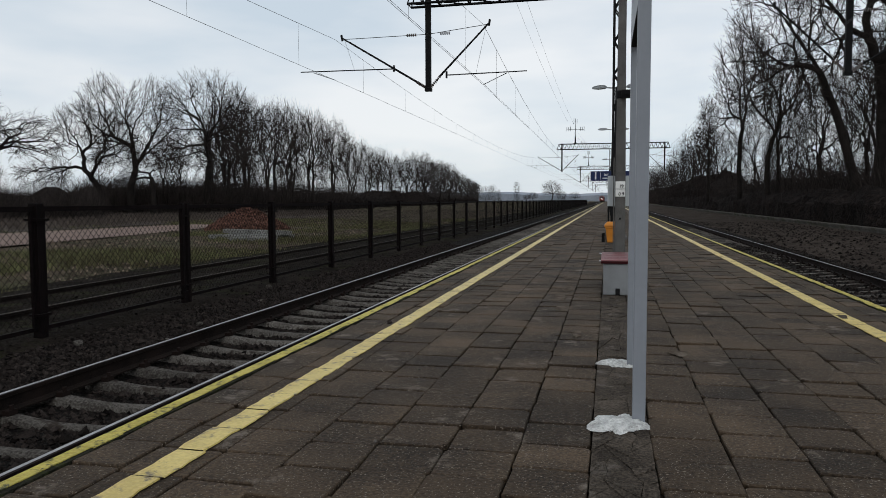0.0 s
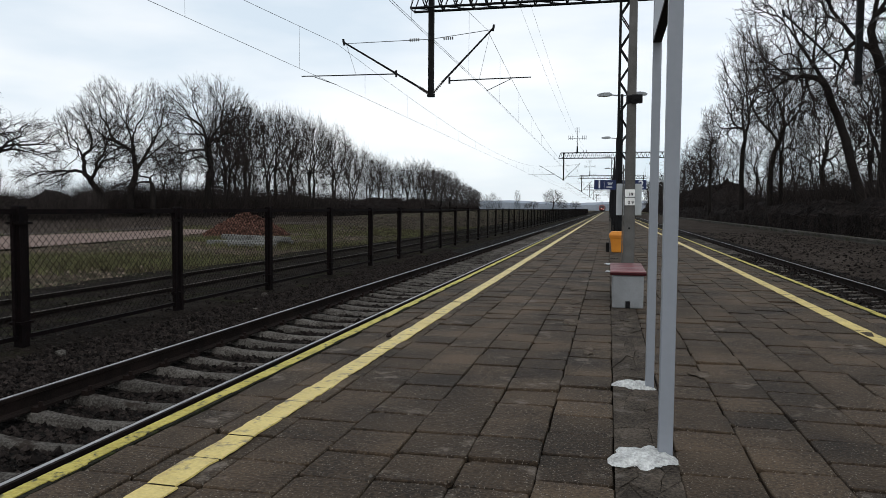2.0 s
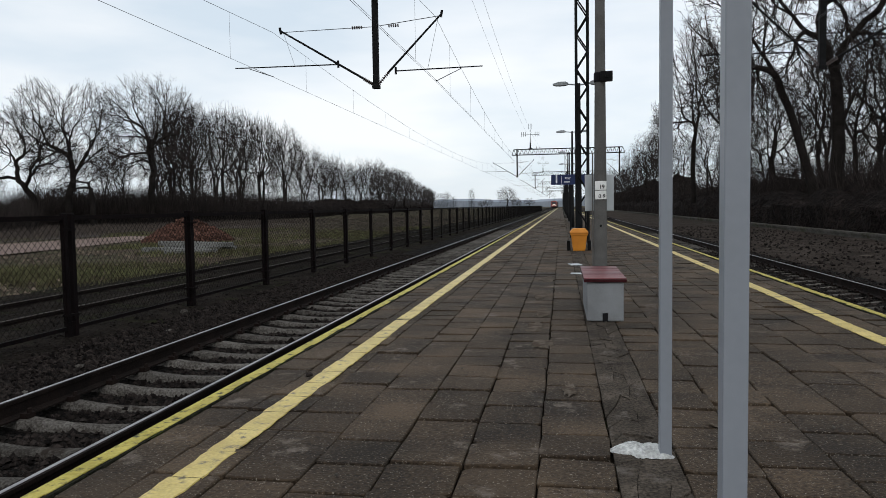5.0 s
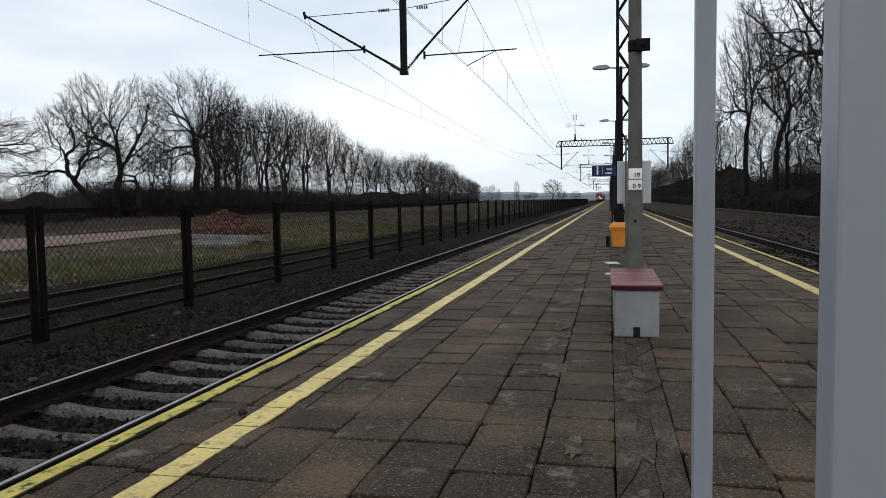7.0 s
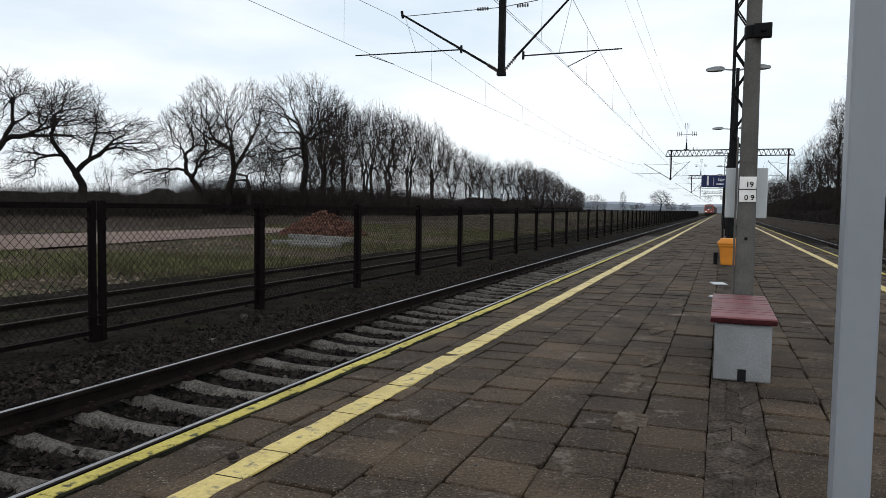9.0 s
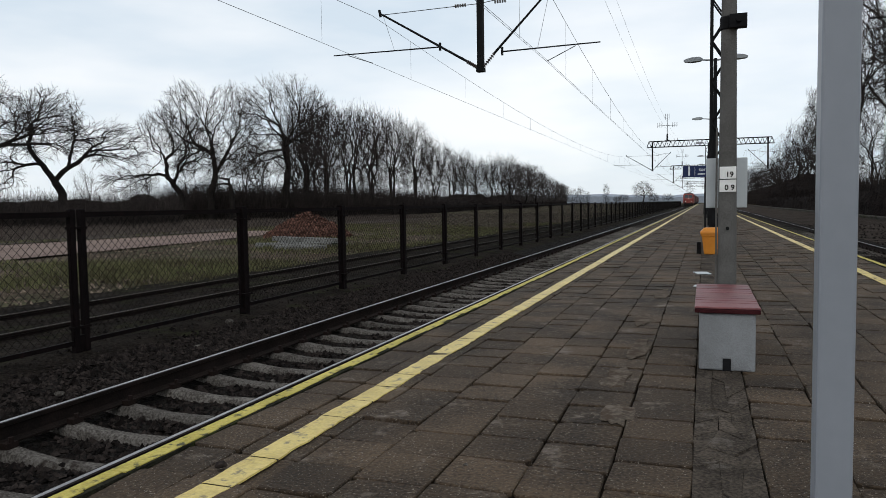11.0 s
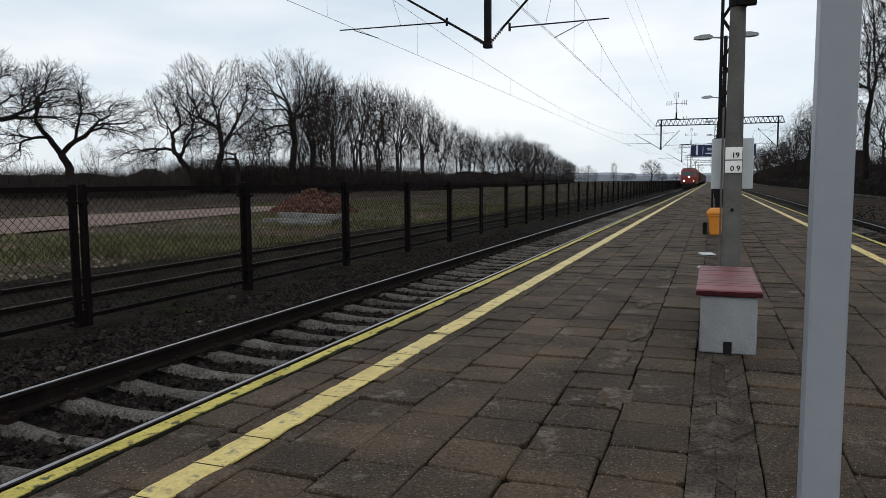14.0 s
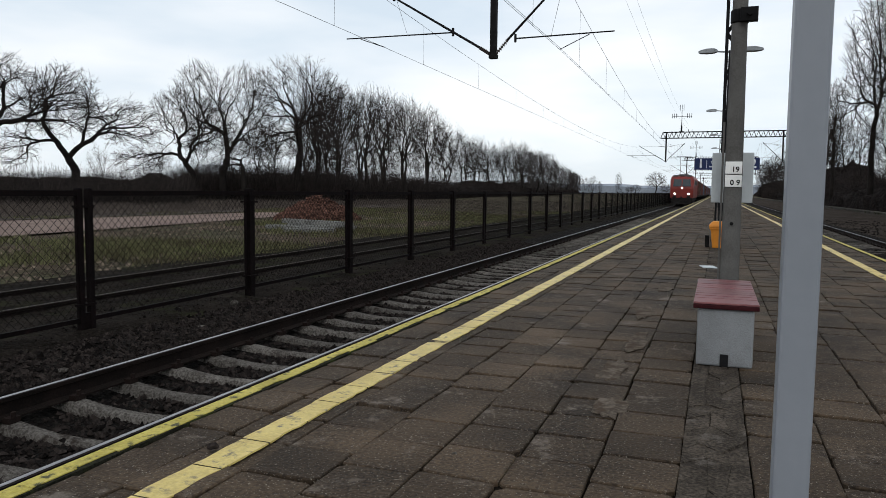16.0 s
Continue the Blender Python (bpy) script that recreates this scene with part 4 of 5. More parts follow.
# far and lone field trees, with haze mixed into their twig colour
FAR = [tree_kind(seed, 20, 0.4, [(0, 0, 0.60, 0.30, 0.30, 0.40), (0, 0, 0.22, 0.30, 0.30, 0.18)], M_TWIG_HAZE, fork=0.10, tips=720, twig=0.022, sprigs=2) for seed in (71, 76)]
ROUND = tree_kind(79, 10, 0.3, [(0, 0, 0.60, 0.46, 0.42, 0.40)], M_TWIG_HAZE, fork=0.2, tips=500, twig=0.016)
TALL = [tree_kind(51, 24, 0.30, [(0, 0, 0.68, 0.15, 0.15, 0.34), (-0.06, 0, 0.44, 0.16, 0.15, 0.20)], fork=0.34, tips=1400, gnarl=0.16),
        tree_kind(57, 20, 0.30, [(-0.07, 0, 0.66, 0.14, 0.14, 0.33), (0.10, 0, 0.62, 0.16, 0.15, 0.34)], fork=0.30, tips=1400, gnarl=0.16),
        tree_kind(63, 19, 0.24, [(-0.02, 0, 0.66, 0.10, 0.1, 0.32), (-0.08, 0, 0.5, 0.1, 0.1, 0.2)], fork=0.45, tips=380, gnarl=0.4)]
BIG = tree_kind(66, 24, 0.46, [(-0.12, 0, 0.72, 0.18, 0.22, 0.26), (0.16, 0, 0.74, 0.2, 0.22, 0.26), (0, 0, 0.45, 0.26, 0.24, 0.16)], fork=0.31, tips=2200, gnarl=0.18)
SLANTED = tree_kind(69, 19, 0.30, [(-0.30, 0, 0.76, 0.20, 0.2, 0.24), (-0.30, 0, 0.48, 0.22, 0.2, 0.18)], fork=0.48, tips=1000, lean=(-0.14, 0))


def tree(kind, x, y, z=-0.8, size=1.0, turn=0.0, label="bare winter tree with a wide crown of dark branches", group="trees at the edge of the wood", wide=1.0):
    t = thing("tree", label, "tree", group, at=pose(x, y, z, 0, 0, turn) @ Matrix.Diagonal((size * wide, size * wide, size, 1)))
    part("trunk", kind[0], None, t)
    part("crown", kind[1], None, t, "dense net of bare twigs")
    return t


def polar(azimuth, dist):
    a = radians(azimuth)
    return dist * math.sin(a), dist * math.cos(a)


# big single trees at the open end of the wood, broadside to the platform
for kind, az, d, s, label in ((LEANING, -51.4, 88, 0.98, "leaning bare tree with a broad ragged crown"),
                              (STUMPY, -45.3, 92, 1.04, "bare field tree with broken stubs and a drooping side limb"),
                              (RAGGED, -37.9, 106, 0.95, "ragged bare tree with low limbs beside the open field"),
                              (TWIN, -35.9, 104, 0.97, "bare tree with a double crown beside the open field"),
                              (SNAG, -34.4, 100, 1.0, "broken dead tree stump with one crooked limb"),
                              (OAK, -30.6, 106, 1.02, "great spreading bare oak with a domed crown")):
    x, y = polar(az, d)
    tree(kind, x, y, size=s, turn=-az, label=label)
LINE = ((-29.2, 112, 19.5), (-27.5, 117, 20.6), (-24.7, 129, 21.2), (-22.1, 150, 21.4), (-20.4, 175, 21.2), (-18.3, 225, 20.6), (-16.5, 262, 20), (-15.0, 262, 21), (-12.4, 320, 20), (-11.6, 435, 20), (-9.9, 620, 19))
r = random.Random(5)


def wood_line(azimuth):
    for (a0, d0, h0), (a1, d1, h1) in zip(LINE, LINE[1:]):
        if azimuth <= a1:
            f = (azimuth - a0) / (a1 - a0)
            return d0 + (d1 - d0) * f, h0 + (h1 - h0) * f
    return LINE[-1][1:]


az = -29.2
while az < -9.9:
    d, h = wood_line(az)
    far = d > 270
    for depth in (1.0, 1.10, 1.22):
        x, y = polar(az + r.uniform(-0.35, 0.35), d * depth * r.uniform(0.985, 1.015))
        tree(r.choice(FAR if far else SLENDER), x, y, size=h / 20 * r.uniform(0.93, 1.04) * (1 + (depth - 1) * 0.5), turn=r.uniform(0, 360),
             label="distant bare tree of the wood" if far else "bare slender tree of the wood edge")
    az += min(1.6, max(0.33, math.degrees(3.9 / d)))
# thinner trees that fill the wood behind the great ones
for az, d, s in ((-40.4, 128, 0.5), (-38.0, 132, 0.55), (-35.6, 128, 0.62), (-33.6, 124, 0.72), (-32.4, 130, 0.78), (-30.2, 124, 0.9), (-33.0, 140, 0.7), (-28.6, 124, 0.95), (-44.3, 118, 0.42), (-41.6, 140, 0.4)):
    x, y = polar(az, d)
    tree(SLENDER[int(d) % 4], x, y, size=s, turn=d * 7, label="young bare tree in the shade of greater ones")
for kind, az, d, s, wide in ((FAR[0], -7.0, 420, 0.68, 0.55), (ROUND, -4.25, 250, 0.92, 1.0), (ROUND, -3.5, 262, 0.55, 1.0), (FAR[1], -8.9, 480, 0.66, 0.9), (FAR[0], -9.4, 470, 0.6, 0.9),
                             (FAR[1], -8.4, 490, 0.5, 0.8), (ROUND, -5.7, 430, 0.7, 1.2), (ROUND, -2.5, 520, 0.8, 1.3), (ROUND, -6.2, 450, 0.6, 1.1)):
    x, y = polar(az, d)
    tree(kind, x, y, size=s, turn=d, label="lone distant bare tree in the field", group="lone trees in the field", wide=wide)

# wood on the other side of the tracks
BEYOND = "trees beyond the second track"
tree(TALL[2], 15.2, 119, -0.3, 1.0, -7, "crooked thin bare tree above the dark undergrowth", BEYOND)
tree(TALL[0], 15.6, 94, -0.3, 1.0, -9, "tall bare tree with a straight trunk above the dark undergrowth", BEYOND)
tree(TALL[1], 16.2, 81, -0.3, 0.98, -11, "tall forked bare tree above the dark undergrowth", BEYOND)
tree(TALL[0], 17.4, 82, -0.3, 0.70, 150, "tall bare tree with a straight trunk above the dark undergrowth", BEYOND)
tree(SLANTED, 17.4, 55, -0.3, 1.0, -17, "slanting bare tree beside the second track", BEYOND)
tree(BIG, 17.9, 54, -0.3, 1.0, -18, "stout forked bare tree beside the second track", BEYOND)
for x, y, s in ((22, 62, 0.85), (20.5, 70, 0.7), (24, 76, 0.9), (20, 88, 0.62), (26, 58, 0.95), (22, 50, 0.8), (25, 46, 0.9), (21, 98, 0.55), (23, 108, 0.6), (30, 66, 1.0), (20.5, 44, 0.6),
                (19, 76, 0.5), (21, 80, 0.8), (23, 68, 0.9), (28, 74, 1.0), (27, 84, 0.95), (24, 92, 0.85), (22, 57, 0.7), (25, 64, 0.95), (29, 54, 0.9), (32, 60, 1.0), (19.5, 104, 0.6), (21, 114, 0.7), (20, 126, 0.7), (19, 136, 0.75)):
    tree(SLENDER[int(x + y) % 4], x, y, -0.3, s, x * 50, "bare slender tree of the dense wood by the track", BEYOND)
for k in range(30):
    yy = 150 + 9 * k
    tree(SLENDER[k % 4], 16.5 + r.random() * 6 + yy * 0.006, yy + r.uniform(-4, 4), -0.3, r.uniform(0.68, 0.98), r.uniform(0, 360), "bare slender tree above the undergrowth", BEYOND)


def scrub(name, place, count, seed, heights, label, stems=9, thick=0.018, material=None):
    """A thicket of thin bare stems; place(r) gives a root."""
    r = random.Random(seed)
    g = Geo()
    for _ in range(count):
        x, y, z = place(r)
        h = r.uniform(*heights)
        for _ in range(stems):
            lean = Vector((r.gauss(0, 0.28), r.gauss(0, 0.28), 1)).normalized()
            p = Vector((x + r.gauss(0, 0.35), y + r.gauss(0, 0.35), z))
            length = h * r.uniform(0.5, 1.0)
            m = p + lean * length * 0.5
            q = m + (lean + Vector((r.gauss(0, 0.3), r.gauss(0, 0.3), 0.1))).normalized() * length * 0.5
            g.tube(p, m, thick, thick * 0.7, 3, False)
            g.tube(m, q, thick * 0.7, thick * 0.3, 3, False)
            w = m + (lean + Vector((r.gauss(0, 0.6), r.gauss(0, 0.6), 0.1))).normalized() * length * 0.4
            g.tube(m, w, thick * 0.6, thick * 0.3, 3, False)
    return tagged(part(name, g, material or M_SCRUB), label, "undergrowth", kind="stuff")


def thicket(name, line, width, height, seed, label, z=-0.8):
    """The dense inner mass of undergrowth along a line, lumpy on top."""
    g = Geo()
    n, prof = 0, 9
    pts = []
    for k in range(len(line) - 1):
        (xa, ya), (xb, yb) = line[k], line[k + 1]
        m = max(2, int(math.hypot(xb - xa, yb - ya) / 1.2))
        pts += [(xa + (xb - xa) * q / m, ya + (yb - ya) * q / m) for q in range(m)]
    for k, (x, y) in enumerate(pts):
        rise = min(1.0, (k + 0.2) / 14, (len(pts) - k) / 14) ** 0.7
        for q in range(prof):
            a = math.pi * q / (prof - 1)
            ox, oz = -math.cos(a) * width / 2, math.sin(a) ** 0.6 * height
            lump = 1 + 0.30 * noise.noise(Vector((x * 0.23, y * 0.23, q * 0.6 + seed))) + 0.22 * noise.noise(Vector((x * 0.9, y * 0.9, q * 1.3 + seed)))
            g.v.append((x + ox * lump, y + 0.5 * noise.noise(Vector((y, q, seed))), z + oz * lump * rise))
    for k in range(len(pts) - 1):
        for q in range(prof - 1):
            a = k * prof + q
            g.f.append((a, a + 1, a + prof + 1, a + prof))
    return tagged(part(name, g, M_THICKET, smooth=False), label, "undergrowth", kind="stuff")


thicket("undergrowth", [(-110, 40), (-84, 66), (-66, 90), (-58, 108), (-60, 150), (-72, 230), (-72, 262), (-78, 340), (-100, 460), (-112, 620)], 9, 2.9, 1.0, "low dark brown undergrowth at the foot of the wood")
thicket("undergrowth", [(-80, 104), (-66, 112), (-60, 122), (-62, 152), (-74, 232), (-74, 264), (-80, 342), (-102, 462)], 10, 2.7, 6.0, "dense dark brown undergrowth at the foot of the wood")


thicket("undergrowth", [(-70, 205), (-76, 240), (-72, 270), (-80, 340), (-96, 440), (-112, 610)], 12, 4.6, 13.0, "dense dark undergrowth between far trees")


def left_root(r):
    az = -39 + 25 * r.random() ** 1.1
    d, _ = wood_line(max(az, -29.2))
    return (*polar(az, d * r.uniform(0.94, 1.2)), -0.8)


def open_root(r):
    return (*polar(r.uniform(-56, -38), r.uniform(82, 112)), -0.8)


scrub("scrub", left_root, 8500, 21, (2.0, 7.0), "bare brown scrub along the wood edge", 6, 0.020)
scrub("scrub", open_root, 3600, 24, (1.5, 5.0), "low bare brown scrub at the edge of the field", 6, 0.018)
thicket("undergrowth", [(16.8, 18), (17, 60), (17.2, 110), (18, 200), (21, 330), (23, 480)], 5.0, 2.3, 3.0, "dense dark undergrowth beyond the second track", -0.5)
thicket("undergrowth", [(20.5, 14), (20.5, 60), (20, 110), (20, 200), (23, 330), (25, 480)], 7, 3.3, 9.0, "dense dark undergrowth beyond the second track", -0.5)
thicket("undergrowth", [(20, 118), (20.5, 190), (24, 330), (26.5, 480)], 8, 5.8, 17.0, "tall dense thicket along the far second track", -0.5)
scrub("scrub", lambda r: (17.0 + 8 * r.random() ** 0.8, 24 + 300 * r.random() ** 1.4, -0.4), 8500, 22, (1.5, 7.0), "bare dark scrub beside the second track", 6, 0.016)
scrub("weeds", lambda r: (-36.5 - 26 * r.random(), 14 + 95 * r.random(), -0.64), 5200, 25, (0.25, 0.8), "dry brown weeds beyond the dirt road", 6, 0.012, M_WEED)
scrub("weeds", lambda r: (-13 - 40 * r.random(), 56 + 75 * r.random(), -0.64), 2600, 26, (0.12, 0.45), "dry brown weeds on the far field", 5, 0.012, M_WEED)

# far woods on the horizon, their haze painted as a pale blue colour
far = Geo()
for k in range(200):
    x = -900 + k * 9.0
    h = 7 + 4 * noise.noise(Vector((x * 0.01, 0.2, 0))) + 1.5 * noise.noise(Vector((x * 0.06, 2.2, 0)))
    far.v += [(x, 900, -1), (x, 900, h), (x, 935, h + 3), (x, 960, -1)]
for k in range(199):
    for q in range(3):
        a = 4 * k + q
        far.f.append((a, a + 4, a + 5, a + 1))
tagged(part("far_wood", far, M_FARWOOD_HAZE), "wood on the horizon with haze painted into its pale colour", "wood", kind="stuff")


# ---------------- things in the field ----------------
def brick_pile(x, y, radius, height, count, seed):
    r = random.Random(seed)
    g = Geo()
    for _ in range(count):
        a, d = r.uniform(0, 6.283), radius * math.sqrt(r.random())
        z = -0.7 + height * max(0, 1 - d / radius) ** 0.8 * r.uniform(0.75, 1.02) + 0.05
        i = len(g.v)
        g.box(-0.16, 0.16, -0.08, 0.08, -0.05, 0.05)
        m = pose(x + 1.15 * d * math.cos(a), y + d * math.sin(a), z, r.uniform(0, 360), r.uniform(-60, 60), r.uniform(0, 360))
        s = r.uniform(0.5, 1.2)
        g.v[i:] = [tuple(m @ (Vector(v) * s)) for v in g.v[i:]]
    return tagged(part("brick_rubble", g, M_BRICK), "heap of broken red bricks on the field", "rubble", kind="stuff")


brick_pile(-22.8, 43.5, 2.3, 1.5, 2600, 4)


def grass_tufts(count, seed):
    r = random.Random(seed)
    g = Geo()
    for _ in range(count):
        y = 7 + 62 * r.random() ** 1.3
        x = -11.2 - r.random() ** 1.2 * 27
        if x < -23.6 and y < 52 and x > -36:
            continue
        if noise.noise(Vector((x * 0.16, y * 0.16, 3))) < r.uniform(-0.1, 0.45):
            continue
        for _ in range(4):
            px, py = x + r.gauss(0, 0.09), y + r.gauss(0, 0.09)
            h, w, a = r.uniform(0.05, 0.20), r.uniform(0.010, 0.026), r.uniform(0, 3.14)
            i = len(g.v)
            g.v += [(px - w * math.cos(a), py - w * math.sin(a), -0.66), (px + w * math.cos(a), py + w * math.sin(a), -0.66), (px + r.gauss(0, 0.05), py + r.gauss(0, 0.05), -0.62 + h)]
            g.f.append((i, i + 1, i + 2))
    return tagged(part("grass_tufts", g, M_BLADES), "short green and straw-coloured grass tufts on the field", "grass", kind="stuff")


grass_tufts(85000, 31)


def litter_on_field(count, seed):
    """Dead leaves and crumbs of rubble strewn over the grass before the road."""
    r = random.Random(seed)
    g = Geo()
    for _ in range(count):
        y = 8 + 52 * r.random() ** 1.2
        x = -11 - 14.5 * r.random()
        if noise.noise(Vector((x * 0.35, y * 0.35, 9))) < r.uniform(-0.35, 0.3):
            continue
        w, a, z = r.uniform(0.03, 0.10), r.uniform(0, 3.14), -0.63
        c, n = math.cos(a) * w, math.sin(a) * w
        i = len(g.v)
        g.v += [(x - c, y - n, z), (x + n * 0.6, y - c * 0.6, z + 0.01), (x + c, y + n, z + 0.02), (x - n * 0.6, y + c * 0.6, z + 0.03), (x, y, z + r.uniform(0.03, 0.09))]
        g.f += [(i + q, i + (q + 1) % 4, i + 4) for q in range(4)]
    return tagged(part("dead_leaves", g, M_LEAF), "dead leaves and rubble crumbs strewn over the grass", "leaves", kind="stuff")


litter_on_field(9000, 33)


def loose_stone(x, y, z, s, seed, material, label):
    r = random.Random(seed)
    bm = bmesh.new()
    bmesh.ops.create_icosphere(bm, subdivisions=2, radius=1)
    for v in bm.verts:
        k = 1 + 0.35 * noise.noise(v.co * 1.3 + Vector((seed, 0, 0)))
        v.co = Vector((v.co.x * s * k * r.uniform(0.97, 1.03), v.co.y * s * k * 0.8, v.co.z * s * k * 0.6))
    me = bpy.data.meshes.new("stone")
    bm.to_mesh(me)
    bm.free()
    me.materials.append(material)
    ob = new("stone", me)
    ob.matrix_world = pose(x, y, z, 0, 0, r.uniform(0, 360))
    return tagged(ob, label, "stone", "loose stones")


for k, (x, y, s) in enumerate(((-5.96, 7.44, 0.075), (-5.55, 9.4, 0.05), (-5.7, 11.6, 0.05), (-6.1, 6.2, 0.06), (-3.95, 7.55, 0.045), (-5.35, 8.3, 0.04), (-6.2, 12.9, 0.07), (-4.2, 10.9, 0.035), (-5.8, 5.1, 0.06))):
    loose_stone(x, y, bed_z(x) + lump(x, y) + s * 0.35, s, k + 2, M_SLEEPER, "pale loose stone lying on the dark ballast")
loose_stone(-1.98, 7.07, 0.02, 0.028, 40, M_BALLAST, "small dark stone beside the yellow stripe")
for k, (x, y) in enumerate(((-1.18, 5.2), (-0.9, 7.45), (1.3, 6.2), (-1.0, 3.6))):
    loose_stone(x, y, 0.006, 0.012, 50 + k, M_SLEEPER, "tiny pale pebble on the slabs")


def scrap(x, y, w, d, turn):
    ob = new("paper_scrap", Geo().chamfered(-w / 2, w / 2, -d / 2, d / 2, 0.004, 0.016, 0.003).mesh("paper_scrap", M_BOARD))
    ob.matrix_world = pose(x, y, 0, 0, 0, turn)
    return tagged(ob, "crumpled pale scrap lying on the platform slabs", "litter", "scraps on the platform")


scrap(0.12, 17.2, 0.22, 0.35, 12)
scrap(0.13, 15.2, 0.24, 0.18, -8)


def concrete_beam(x, y, z, length, turn, tilt=0, size=0.15):
    t = new("concrete_beam", Geo().chamfered(-length / 2, length / 2, -size, size, 0, 0.215, 0.03).mesh("concrete_beam", M_BEAM))
    t.matrix_world = pose(x, y, z, 0, tilt, turn)
    return tagged(t, "old pale concrete beam lying in a stack on the grass", "concrete beam", "stacked concrete beams")


for x, y, z, length, turn, tilt in ((-17.6, 33.4, -0.64, 3.6, 14, 0), (-17.2, 34.3, -0.64, 3.9, -9, 0), (-16.6, 32.3, -0.66, 3.2, -22, 0),
                                    (-17.2, 33.9, -0.425, 3.8, -4, 1.2), (-16.2, 31.6, -0.68, 2.2, 31, 2)):
    concrete_beam(x, y, z, length, turn, tilt)


def house():
    t = thing("house", "small dark house with a gable roof beyond the field", "house", at=pose(-98, 113, -0.8, 0, 0, 25))
    part("wall", Geo().box(-2.8, 2.8, -3, 3, 0, 2.9), M_WALL, t)
    part("roof", Geo().prism([(-3.2, 2.8), (3.2, 2.8), (0, 4.7)], -3.5, 3.5), M_TRAIN_DARK, t)
    for x in (-2, 1.5):
        part("window", Geo().box(x, x + 1.0, -3.05, -2.98, 1.0, 2.2), M_GLASS, t)


house()


def dead_platform():
    g = Geo()
    g.prism([(13.6, -0.8), (13.6, -0.36), (13.54, -0.36), (13.54, -0.26), (14.0, -0.26), (14.2, -0.8)], 8, 330)
    return tagged(part("kerb", g, M_KERB), "long low dark concrete kerb of a disused platform", "kerb", kind="structure")


dead_platform()


# ---------------- train ----------------
def wheelset(parent, y, r=0.55):
    w = part("wheelset", Geo().tube((-0.80, 0, 0), (-0.69, 0, 0), r, r, 20).tube((0.69, 0, 0), (0.80, 0, 0), r, r, 20).tube((-0.7, 0, 0), (0.7, 0, 0), 0.09, 0.09, 8)
             .box(-0.83, -0.80, -0.06, 0.06, -r * 0.9, r * 0.9).box(0.80, 0.83, -0.06, 0.06, -r * 0.9, r * 0.9), M_TRAIN_DARK, parent, at=pose(0, y, r))
    return w


def locomotive():
    """A boxy electric locomotive; its nose is at y = 0 and it stretches along +y. z = 0 is the rail."""
    t = thing("locomotive", "faded red electric freight locomotive with three lit headlights", "locomotive", at=pose(-4.12, 415, RAIL_TOP))
    g = Geo()
    # sections along the body: y, half width at floor, half width at waist, half width at eaves, roof height
    secs = [(0.00, 1.25, 1.30, 1.02, 0.95, 2.05, 2.2), (0.10, 1.36, 1.42, 1.12, 0.95, 2.2, 2.45), (0.85, 1.45, 1.49, 1.28, 0.95, 3.30, 3.72), (1.3, 1.47, 1.49, 1.32, 0.95, 3.42, 3.85), (17.6, 1.47, 1.49, 1.32, 0.95, 3.42, 3.85),
            (18.0, 1.45, 1.49, 1.28, 0.95, 3.30, 3.72), (18.8, 1.36, 1.42, 1.12, 0.95, 2.2, 2.45), (18.9, 1.25, 1.30, 1.02, 0.95, 2.05, 2.2)]
    for y, wf, ww, we, z0, z1, z2 in secs:
        g.v += [(-wf, y, z0), (-ww, y, z0 + 0.25), (-ww, y, z1), (-we, y, z2), (we, y, z2), (ww, y, z1), (ww, y, z0 + 0.25), (wf, y, z0)]
    for k in range(len(secs) - 1):
        for q in range(8):
            a, b = 8 * k + q, 8 * k + (q + 1) % 8
            g.f.append((a, a + 8, b + 8, b))
    g.f += [tuple(range(8)), tuple(8 * (len(secs) - 1) + q for q in reversed(range(8)))]
    soften(part("body", g, M_TRAIN, t), 0.06)
    # windscreen on the raked front
    ws = Geo()
    for y, w, z in ((0.055, 1.10, 2.46), (0.60, 1.02, 3.40)):
        ws.v += [(-w, y - 0.03, z), (w, y - 0.03, z)]
    ws.f.append((0, 1, 3, 2))
    ws.v += [(x, yy + 0.06, z) for x, yy, z in ws.v[:4]]
    ws.f += [(4, 6, 7, 5), (0, 4, 5, 1), (1, 5, 7, 3), (3, 7, 6, 2), (2, 6, 4, 0)]
    glass = part("windscreen", ws, M_GLASS, t, "dark raked windscreen")
    part("screen_pillar", Geo().bar((0, 0.01, 2.46), (0, 0.55, 3.40), 0.07), M_TRAIN, glass)
    for s in (-1, 1):
        part("side_window", Geo().box(s * 1.485 - 0.02, s * 1.485 + 0.02, 1.35, 2.1, 2.35, 3.1), M_GLASS, t)
        part("louvre_band", Geo().box(s * 1.49 - 0.015, s * 1.49 + 0.015, 4.2, 14.8, 2.7, 3.3), M_ROOFG, t, "grey air intake louvres")
        light = part("headlight", Geo().tube((s * 0.86, -0.06, 1.50), (s * 0.86, 0.06, 1.50), 0.115, 0.115, 16), M_HEADLIGHT, t, "lit round headlight")
        part("lamp_rim", Geo().tube((s * 0.86, -0.045, 1.50), (s * 0.86, 0.05, 1.50), 0.20, 0.20, 16), M_TRAIN_DARK, light)
        buf = part("buffer", Geo().tube((s * 0.875, -0.55, 1.05), (s * 0.875, 0.1, 1.05), 0.11, 0.11, 12).tube((s * 0.875, -0.62, 1.05), (s * 0.875, -0.55, 1.05), 0.23, 0.23, 14), M_TRAIN_DARK, t)
    part("headlight", Geo().tube((0, -0.0, 2.28), (0, 0.14, 2.28), 0.11, 0.11, 16), M_HEADLIGHT, t, "lit upper headlight")
